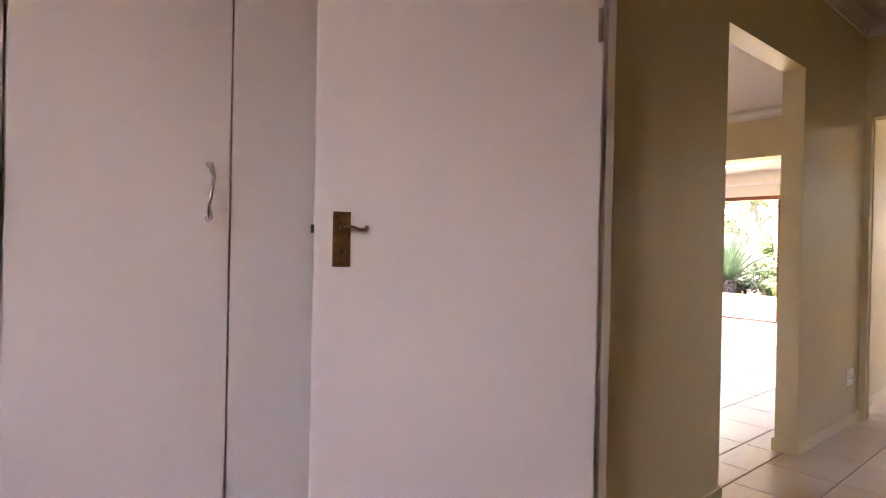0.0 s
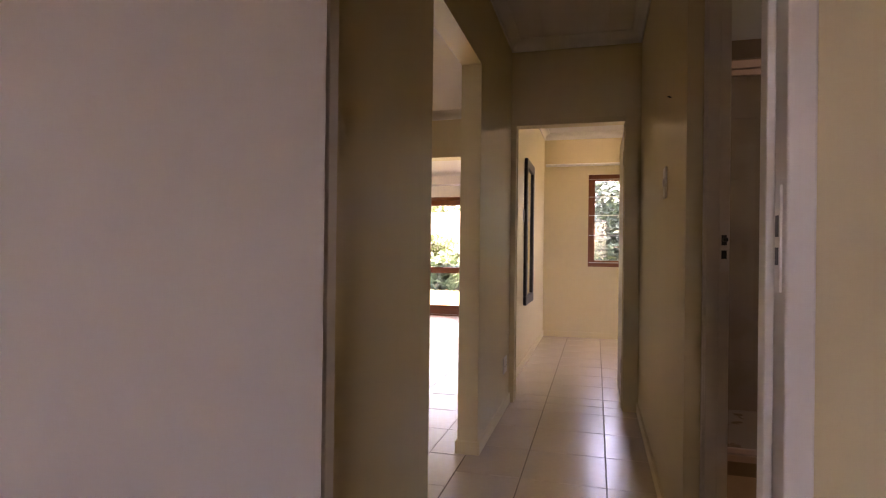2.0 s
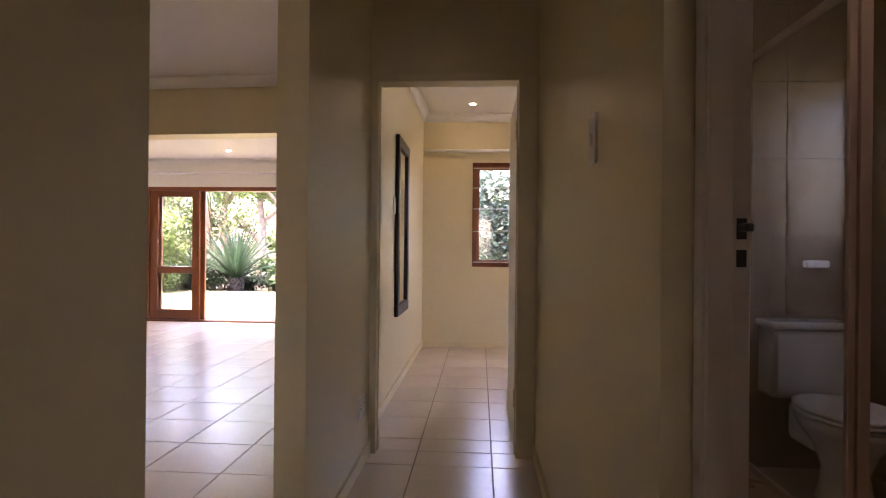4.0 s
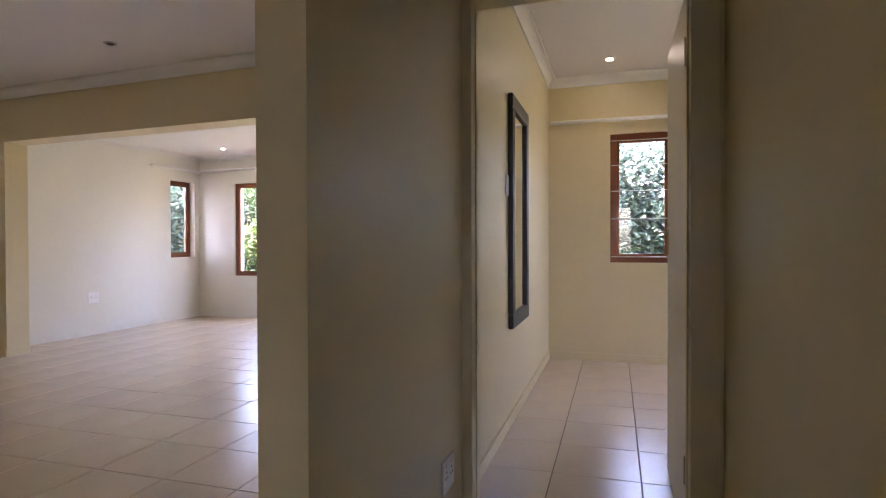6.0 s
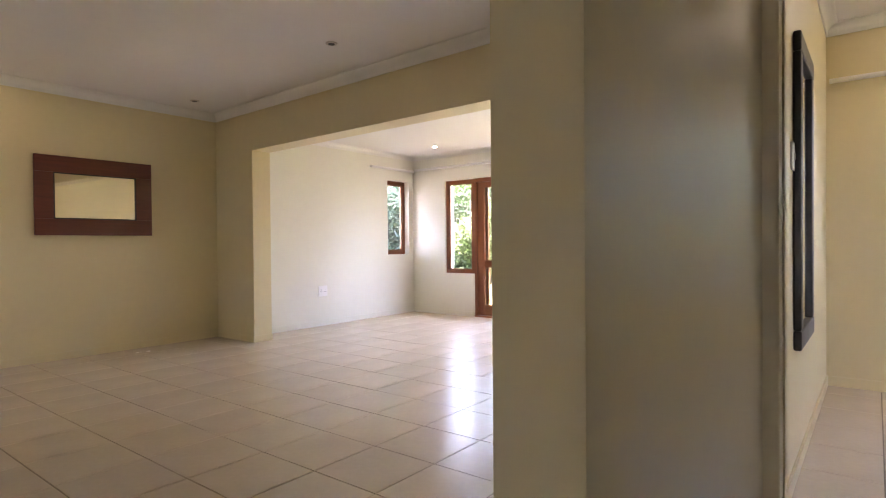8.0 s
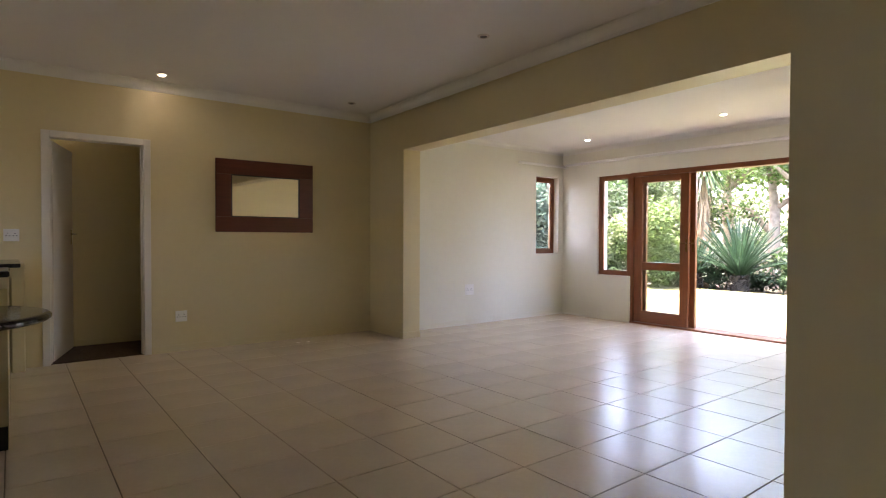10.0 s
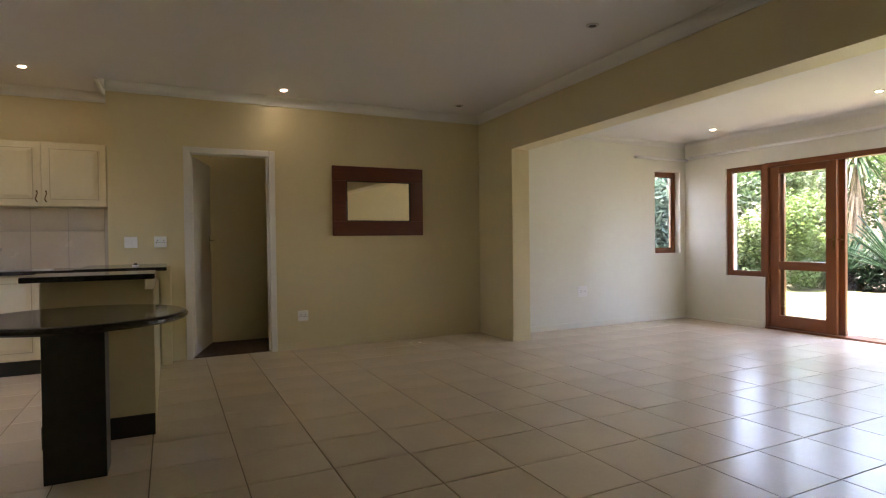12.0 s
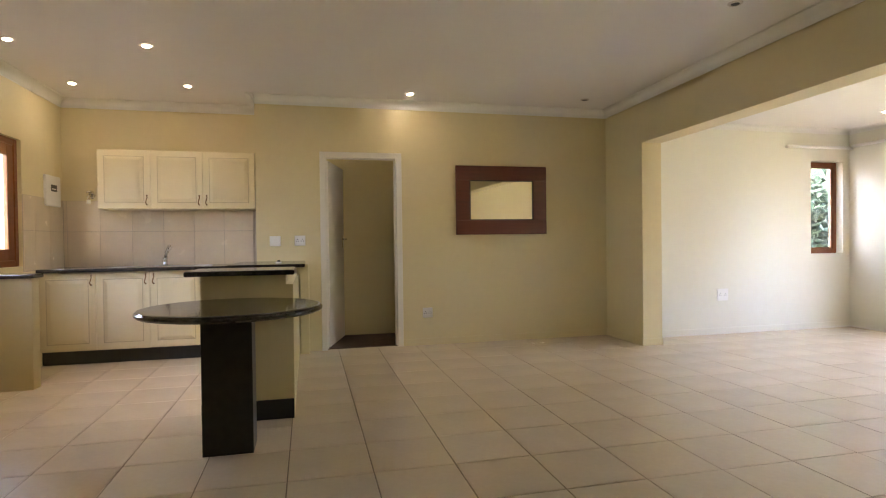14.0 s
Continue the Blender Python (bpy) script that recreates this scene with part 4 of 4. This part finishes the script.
def tree(at, height, crown, count, size, material, seed, trunk_r=0.14, lean=(0, 0), low=0.4, label="leafy garden tree with a brown trunk", limbs=6):
    rng = random.Random(seed)
    ob = thing("tree", label, "tree", at, 0, "garden trees")
    bm = bmesh.new()
    n = 7
    mid = [Vector((lean[0] * k / n + rng.uniform(-0.08, 0.08), lean[1] * k / n + rng.uniform(-0.08, 0.08), -0.15 + height * 0.8 * k / n)) for k in range(n + 1)]
    tube(bm, mid, [trunk_r * (1.25 - 0.95 * k / n) for k in range(n + 1)], 9)
    tips = []
    for k in range(limbs):
        f = rng.uniform(low, 0.95)
        s = mid[min(n - 1, int(f * n))]
        ang = rng.uniform(0, 6.28)
        e = s + Vector((math.cos(ang) * crown * 0.7, math.sin(ang) * crown * 0.7, rng.uniform(0.2, 0.5) * crown))
        m = s.lerp(e, 0.5) + Vector((0, 0, 0.12 * crown))
        tube(bm, [s, m, e], [trunk_r * 0.5, trunk_r * 0.32, trunk_r * 0.1], 6)
        tips += [m, e]
    part("trunk", bm, BARK, ob, "rough brown trunk", True)
    bm = bmesh.new()
    tips.append(mid[-1])
    for tip in tips:
        leaves(bm, rng, tip + Vector((rng.uniform(-0.2, 0.2), rng.uniform(-0.2, 0.2), 0.1)), [crown * rng.uniform(0.28, 0.5)] * 2 + [crown * rng.uniform(0.22, 0.36)], count // len(tips), size)
    part("crown", bm, material, ob, "ragged crown of small leaves")
    return ob


def bush(at, size, count, leaf, material, seed, label, group="garden bushes"):
    rng = random.Random(seed)
    ob = thing("bush", label, "bush", at, 0, group)
    bm = bmesh.new()
    for k in range(6):
        a = rng.uniform(0, 6.28)
        tube(bm, [(0, 0, -0.15), (math.cos(a) * size[0] * 0.25, math.sin(a) * size[1] * 0.25, size[2] * 0.5), (math.cos(a) * size[0] * 0.5, math.sin(a) * size[1] * 0.5, size[2] * rng.uniform(0.7, 1.0))], [0.03, 0.022, 0.008], 5)
    part("stems", bm, BARK, ob)
    bm = bmesh.new()
    lumps = 14
    for k in range(lumps):
        c = (rng.uniform(-0.75, 0.75) * size[0], rng.uniform(-0.75, 0.75) * size[1], rng.uniform(0.15, 0.9) * size[2])
        leaves(bm, rng, c, (size[0] * 0.42, size[1] * 0.42, size[2] * 0.22), count // lumps, leaf)
    part("foliage", bm, material, ob)
    return ob


def frond(bm, rng, base, ang, rise, length, leaflets=26, width=0.17, droop=0.55):
    """A feather leaf: a curved rib with narrow leaflets on both sides."""
    base = Vector(base)
    out = Vector((math.cos(ang), math.sin(ang), 0))
    side = Vector((-out.y, out.x, 0))
    pts = []
    for k in range(leaflets + 1):
        f = k / leaflets
        pts.append(base + out * length * (f * math.cos(rise) + 0.12 * f * f) + Vector((0, 0, length * (math.sin(rise) * f - droop * f * f * math.cos(rise)))))
    tube(bm, pts[::5], 0.012, 4)
    for k in range(2, leaflets):
        f = k / leaflets
        w = width * (0.35 + math.sin(math.pi * min(1, f * 1.05)) * 0.75) * rng.uniform(0.85, 1.1)
        d = (pts[k + 1] - pts[k - 1]).normalized()
        for sgn in (-1, 1):
            tip = pts[k] + side * sgn * w + d * w * 0.55 + Vector((0, 0, 0.45 * w))
            bm.faces.new([bm.verts.new(q) for q in (pts[k] - d * 0.008, tip, pts[k] + d * 0.008)])


def cycad(at, count, length, seed, label):
    rng = random.Random(seed)
    ob = thing("cycad", label, "cycad", at, 0, "garden cycads")
    tk = lathe(bmesh.new(), [(0.15, -0.15), (0.17, 0.05), (0.15, 0.2), (0.14, 0.34), (0.09, 0.40)], seg=18)
    for q in range(110):
        a, z = rng.uniform(0, 6.28), rng.uniform(0.0, 0.36)
        d = Vector((math.cos(a), math.sin(a), 0))
        cyl(tk, d * 0.12 + Vector((0, 0, z)), d * rng.uniform(0.19, 0.25) + Vector((0, 0, z + rng.uniform(0.02, 0.09))), 0.028, 0.006, 5)
    part("trunk", tk, CYTRUNK, ob, "stout dark trunk with old leaf bases", True)
    bm = bmesh.new()
    for k in range(count):
        f = k / count
        frond(bm, rng, (0, 0, 0.36), k * 2.399 + rng.uniform(-0.15, 0.15), radians(84 - 58 * f ** 1.2 + rng.uniform(-5, 5)), length * rng.uniform(0.80, 1.04), 40, 0.12, 0.03 + 0.16 * f * f)
    part("fronds", bm, LEAF_D, ob, "stiff feathery dark green fronds")
    return ob


def yucca(at, height, seed, label):
    """A palm-like plant with a dry skirt and a head of sword leaves."""
    rng = random.Random(seed)
    ob = thing("palm", label, "palm", at)
    bm = bmesh.new()
    tube(bm, [(0, 0, -0.15), (0.05, 0, height * 0.5), (0, 0.03, height)], [0.16, 0.12, 0.10], 10)
    for k in range(90):
        a, z = rng.uniform(0, 6.28), rng.uniform(0.45, 0.98) * height
        p = Vector((math.cos(a) * 0.12, math.sin(a) * 0.12, z))
        q = p + Vector((math.cos(a) * 0.12, math.sin(a) * 0.12, -rng.uniform(0.4, 0.8)))
        t = Vector((-math.sin(a), math.cos(a), 0)) * 0.025
        bm.faces.new([bm.verts.new(v) for v in (p - t, p + t, q)])
    part("trunk", bm, THATCH, ob, "trunk with a skirt of dry leaves")
    bm = bmesh.new()
    for k in range(170):
        a, rise = rng.uniform(0, 6.28), radians(rng.uniform(-45, 85))
        o = Vector((0, 0, height - 0.05 + rng.uniform(-0.2, 0.25)))
        d = Vector((math.cos(a) * math.cos(rise), math.sin(a) * math.cos(rise), math.sin(rise)))
        t = Vector((-math.sin(a), math.cos(a), 0)) * 0.028
        ln = rng.uniform(0.6, 0.95)
        m = o + d * ln * 0.55
        e = o + d * ln + Vector((0, 0, -0.12 - 0.2 * math.cos(rise)))
        vs = [bm.verts.new(v) for v in (o - t * 0.6, o + t * 0.6, m + t, m - t, e)]
        bm.faces.new((vs[0], vs[1], vs[2], vs[3]))
        bm.faces.new((vs[3], vs[2], vs[4]))
    part("head", bm, LEAF_A, ob, "spiky head of sword leaves")
    return ob


cycad((18.9, 8.7, -0.1), 88, 1.4, 3, "large dark green cycad at the edge of the lawn")
cycad((18.9, 9.8, -0.1), 44, 0.95, 5, "smaller dark green cycad in the bed")
yucca((20.0, 10.15, -0.1), 3.1, 4, "tall palm-like plant with dry bark in the bed")
bush((17.9, 10.55, -0.1), (0.85, 0.8, 2.1), 8000, 0.062, LEAF_F, 11, "bright yellow-green garden bush")
bush((18.2, 12.6, -0.1), (1.3, 1.4, 3.4), 6500, 0.085, LEAF_A, 12, "tall dark green garden bush")
bush((16.2, 12.2, -0.1), (0.9, 0.9, 1.5), 1800, 0.13, LEAF_D, 13, "low dark green bush")
bush((20.4, 7.2, -0.1), (1.5, 1.2, 1.1), 1800, 0.12, LEAF_A, 14, "low green bush behind the cycad")
bush((20.6, 5.2, -0.1), (1.4, 1.5, 1.3), 2000, 0.12, LEAF_A, 15, "low green bush behind the lawn")
bush((20.2, 2.0, -0.1), (1.5, 1.8, 1.9), 2400, 0.13, LEAF_A, 16, "green garden bush behind the lawn")
bush((15.9, 11.3, -0.1), (0.8, 0.7, 2.6), 4200, 0.085, LEAF_A, 17, "dark green bush near the house corner")
bush((14.0, 10.45, -0.1), (1.1, 0.9, 3.4), 5600, 0.10, LEAF_C, 18, "grey-green bush outside the narrow window")
bush((16.2, 1.3, -0.1), (1.2, 2.4, 3.1), 17000, 0.085, LEAF_C, 19, "large grey-green bush outside the bedroom window")
bush((14.6, 0.6, -0.1), (0.7, 0.9, 1.1), 1200, 0.12, LEAF_B, 20, "low bright green bush outside the bedroom window")
tree((24.0, 11.4, -0.1), 6.5, 2.6, 5200, 0.10, LEAF_F, 31, 0.20, (0.5, 0.2), 0.55, "tall garden tree with a pale bare trunk")
tree((21.6, 8.1, -0.1), 6.0, 2.2, 2600, 0.10, LEAF_F, 32, 0.15, (-0.4, 0.5), 0.65, "garden tree with a leaning trunk")
tree((26.5, 7.0, -0.1), 7.0, 2.6, 5200, 0.11, LEAF_F, 33, 0.22, (0.3, -0.4), 0.5)
tree((26.0, 14.5, -0.1), 6.5, 2.8, 6500, 0.12, LEAF_F, 34, 0.22, (0.2, 0.4), 0.35)
tree((25.0, 2.5, -0.1), 7.0, 3.0, 4200, 0.20, LEAF_A, 35, 0.22, (0.2, 0.4), 0.3)
tree((22.0, 16.0, -0.1), 7.0, 3.0, 4600, 0.18, LEAF_A, 36, 0.2, (0.2, 0.1), 0.25)
tree((17.0, 16.0, -0.1), 6.0, 2.6, 3800, 0.17, LEAF_C, 37, 0.18, (0.2, 0.1), 0.25)
tree((15.8, 13.8, -0.1), 6.0, 2.6, 3800, 0.16, LEAF_C, 38, 0.18, (0.2, 0.1), 0.25)
tree((22.5, -2.5, -0.1), 6.5, 2.8, 3800, 0.18, LEAF_A, 39, 0.2, (0.2, 0.1), 0.25)
tree((18.0, -1.0, -0.1), 5.2, 2.3, 3600, 0.16, LEAF_C, 40, 0.18, (0.2, 0.1), 0.2)
for x, y, sz, sd in ((19.7, 9.2, (0.5, 0.9, 0.9), 71), (18.9, 11.3, (0.5, 0.9, 1.0), 72), (19.9, 7.6, (0.5, 0.9, 0.9), 73), (19.6, 10.5, (0.5, 0.8, 1.1), 74), (17.3, 11.6, (0.5, 0.7, 1.0), 75), (19.8, 6.1, (0.5, 0.9, 0.9), 76)):
    bush((x, y, -0.1), sz, 2400, 0.075, LEAF_D, sd, "low dark green undergrowth bush behind the lawn", "undergrowth bushes")


def fern_clump(at, count, length, seed, label):
    """Low feathery undergrowth."""
    rng = random.Random(seed)
    ob = thing("fern", label, "fern", at, 0, "garden ferns")
    bm = bmesh.new()
    for k in range(count):
        o = (rng.uniform(-0.5, 0.5), rng.uniform(-0.5, 0.5), -0.05)
        frond(bm, rng, o, rng.uniform(0, 6.28), radians(rng.uniform(35, 80)), length * rng.uniform(0.7, 1.1), 22, 0.13, 0.45)
    part("fronds", bm, LEAF_D, ob)
    return ob


for k, (x, y, ln) in enumerate(((19.4, 6.6, 1.0), (19.3, 10.0, 1.1), (18.6, 11.6, 1.2), (17.9, 12.3, 1.1), (20.1, 9.4, 1.2), (19.7, 7.5, 0.9), (19.6, 4.6, 1.0), (16.8, 12.0, 1.0), (19.9, 3.0, 1.0), (20.0, 11.4, 1.3))):
    fern_clump((x, y, -0.1), 26, ln, 60 + k, "low dark feathery undergrowth at the edge of the lawn")
for k, (x, y) in enumerate(((16.3, 11.0), (16.9, 10.9), (18.4, 10.2), (18.5, 7.2), (18.6, 5.6))):
    ob = thing("lily", "strappy green lily clump at the edge of the lawn", "plant", (x, y, -0.1), 0, "garden lilies")
    bm = bmesh.new()
    lr = random.Random(90 + k)
    for q in range(40):
        a, ln = lr.uniform(0, 6.28), lr.uniform(0.45, 0.8)
        o = Vector((lr.uniform(-0.12, 0.12), lr.uniform(-0.12, 0.12), 0))
        d = Vector((math.cos(a), math.sin(a), 0))
        t = Vector((-d.y, d.x, 0)) * 0.018
        m, e = o + d * ln * 0.35 + Vector((0, 0, ln * 0.75)), o + d * ln * 0.95 + Vector((0, 0, ln * 0.55))
        v = [bm.verts.new(p) for p in (o - t, o + t, m + t, m - t, e)]
        bm.faces.new((v[0], v[1], v[2], v[3]))
        bm.faces.new((v[3], v[2], v[4]))
    part("leaf_blades", bm, LEAF_A, ob)
tree((31.5, 12.0, -0.1), 6.0, 3.2, 7000, 0.15, LEAF_F, 45, 0.25, (0.3, 0.2), 0.3)
tree((31.0, 5.5, -0.1), 6.0, 3.2, 7000, 0.15, LEAF_F, 46, 0.25, (0.3, 0.2), 0.3)
structure("garden_wall", boxes((28.0, 28.25, -8, 24, -0.3, 2.9)), PALEW, "pale plastered boundary wall behind the garden", "wall")
stump = tree((20.1, 7.75, -0.1), 1.5, 0.0, 0, 0.1, LEAF_A, 51, 0.22, (0.05, 0.0), 0.5, "thick orange-brown cut trunk beside the cycad", 0)
for ob in list(stump.children):
    if ob.name.startswith("trunk"):
        ob.data.materials[0] = ORANGE
    else:
        bpy.data.objects.remove(ob)
tree((22.4, 9.35, -0.1), 6.5, 2.4, 2600, 0.10, LEAF_F, 52, 0.17, (0.2, 0.3), 0.35, "garden tree with a stout pale trunk", 7)
bush((22.0, 12.2, -0.1), (1.3, 1.4, 3.6), 6500, 0.09, LEAF_A, 49, "tall green garden bush behind the palm")
bush((24.5, 14.0, -0.1), (1.6, 2.2, 3.2), 6500, 0.11, LEAF_F, 47, "pale green garden bush further back")
bush((24.0, 9.2, -0.1), (1.4, 2.0, 1.9), 5600, 0.10, LEAF_F, 48, "pale green garden bush further back")
# added outside the kitchen window to dim the light on the kitchen walls
bush((0.7, 7.1, -0.1), (0.6, 1.3, 2.0), 2600, 0.13, LEAF_A, 42, "added green bush that shades the kitchen window")
# added close to the bathroom window to hold back daylight
bush((6.5, -1.9, -0.1), (1.3, 0.7, 2.9), 3000, 0.13, LEAF_A, 43, "added green bush that shades the bathroom window")

# ---- floors, tiles and pavers ----
def tile_mesh(w, d, h, bevel, material, name):
    bm = boxes((-w / 2, w / 2, -d / 2, d / 2, -h, 0))
    top = [e for e in bm.edges if all(v.co.z > -1e-6 for v in e.verts)]
    bmesh.ops.bevel(bm, geom=top, offset=bevel, segments=1, affect="EDGES")
    return mesh_of(name, bm, material)


PITCH = 0.411
floor = structure("floor", boxes((KIT_W - 0.1, SUN_E + 0.02, LIV_S - 0.06, LIV_N + 0.60, -0.06, -0.0035)), GROUT, "beige ceramic tiled living room floor with dark grout", "floor")
hall_floor = structure("floor_hall", boxes((D1_X0, BED_F + 0.02, BATH_N, LIV_S - 0.06, -0.06, -0.0035), (BED_X, BED_F + 0.02, -0.62, BATH_N, -0.06, -0.0035)), GROUT, "beige ceramic tiled passage floor with dark grout", "floor")
structure("floor_bedroom_one", boxes((0.1, D1_X0, -1.1, 3.4, -0.06, -0.001)), CARPET, "brown carpeted bedroom floor", "floor")
structure("floor_passage", boxes((KIT_E + 0.05, 7.55, LIV_N + 0.045, 9.52, -0.06, 0.006)), CARPET, "dark brown carpet in the back passage", "floor")
structure("floor_bathroom", boxes((D1_X1, END_X, -0.1, BATH_N, -0.06, 0.0)), BATHF, "sandy tiled bathroom floor", "floor")
tmesh = tile_mesh(PITCH - 0.005, PITCH - 0.005, 0.03, 0.0018, TILE, "tile")


def lay(parent, x_line, y_line, x0, x1, y0, y1, near):
    """Square tiles on a lattice; those past the near stretch are joined."""
    rng = random.Random(7)
    rest = bmesh.new()
    i0, i1 = math.floor((x0 - x_line) / PITCH), math.ceil((x1 - x_line) / PITCH)
    j0, j1 = math.floor((y0 - y_line) / PITCH), math.ceil((y1 - y_line) / PITCH)
    for i in range(i0, i1):
        for j in range(j0, j1):
            a, b = max(x0, x_line + i * PITCH), min(x1, x_line + (i + 1) * PITCH)
            c, d = max(y0, y_line + j * PITCH), min(y1, y_line + (j + 1) * PITCH)
            if b - a < 0.02 or d - c < 0.02:
                continue
            whole = b - a > PITCH - 1e-4 and d - c > PITCH - 1e-4
            lift = rng.uniform(-0.0006, 0.0006)
            if near(a, c):
                w, e = b - a - 0.005, d - c - 0.005
                ob = new("tile", tmesh if whole else tile_mesh(w, e, 0.03, 0.0018, TILE, "cut_tile"))
                ob.location = ((a + b) / 2, (c + d) / 2, lift)
                ob.parent = parent
            else:
                box(rest, a + 0.0025, b - 0.0025, c + 0.0025, d - 0.0025, -0.02, lift)
    if not rest.verts:
        rest.free()
        return
    tagged(part("edge_tiles", rest, TILE, parent), kind="stuff")


lay(floor, 7.435, 4.93, KIT_W, SUN_E, LIV_S - 0.05, KIT_N, lambda x, y: y < LIV_N - 0.4 and (x > 2.9 and y > 3.4 or x > 5))
lay(hall_floor, 6.81, 1.934, D1_X1 - 0.1, END_X + 0.06, BATH_N + 0.002, LIV_S - 0.052, lambda x, y: True)
lay(hall_floor, 6.81, 1.934, END_X + 0.06, BED_F, -0.6, BED_Y, lambda x, y: True)

splash = structure("wall_splashback", boxes((KIT_W + 0.002, KIT_E, KIT_N - 0.004, KIT_N, 0.90, 1.588), (KIT_W, KIT_W + 0.004, 8.28, KIT_N - 0.004, 0.90, 1.588)), SGROUT, "cream tiled kitchen splashback", "splashback")
for z0, z1 in ((0.908, 1.267), (1.271, 1.585)):
    for k in range(7):
        x0, x1 = 3.094 + (k - 1) * 0.303, 3.094 + k * 0.303
        x0, x1 = max(x0, KIT_W + 0.012), min(x1, KIT_E - 0.002)
        if x1 - x0 > 0.03:
            part("tile", boxes((x0 + 0.002, x1 - 0.002, KIT_N - 0.010, KIT_N - 0.003, z0, z1), bevel=0.0015), SPLASH, splash)
    for y0, y1 in ((8.28, 8.50), (8.50, 8.80), (8.80, KIT_N - 0.01)):
        part("tile", boxes((KIT_W + 0.003, KIT_W + 0.010, y0 + 0.002, y1 - 0.002, z0, z1), bevel=0.0015), SPLASH, splash)

bwall = bpy.data.objects["wall_bath_far"]
for j in range(7):
    for i in range(4):
        y0, y1, z0, z1 = 0.005 + i * 0.40, min(BATH_N - 0.005, 0.005 + (i + 1) * 0.40), j * 0.405, min(2.56, (j + 1) * 0.405)
        part("tile", boxes((BATH_F - 0.008, BATH_F + 0.001, y0 + 0.0015, y1 - 0.0015, z0 + 0.0015, z1 - 0.0015), bevel=0.001), BATHT, bwall)

paving = structure("pavement", boxes((SUN_E + 0.17, 13.06, 1.5, 10.5, -0.2, -0.035)), SOIL, "weathered clay paving outside the garden doors", "paving")
pm = tile_mesh(0.215, 0.105, 0.05, 0.006, PAVER, "paver")
rng = random.Random(3)
for i in range(8):
    for j in range(36):
        ob = new("paver", pm)
        ob.matrix_basis = pose(SUN_E + 0.225 + i * 0.11, 2.6 + j * 0.22 + (i % 2) * 0.11, -0.012 + rng.uniform(-0.003, 0.003), 0, 0, 90 + rng.uniform(-1, 1))
        ob.parent = paving
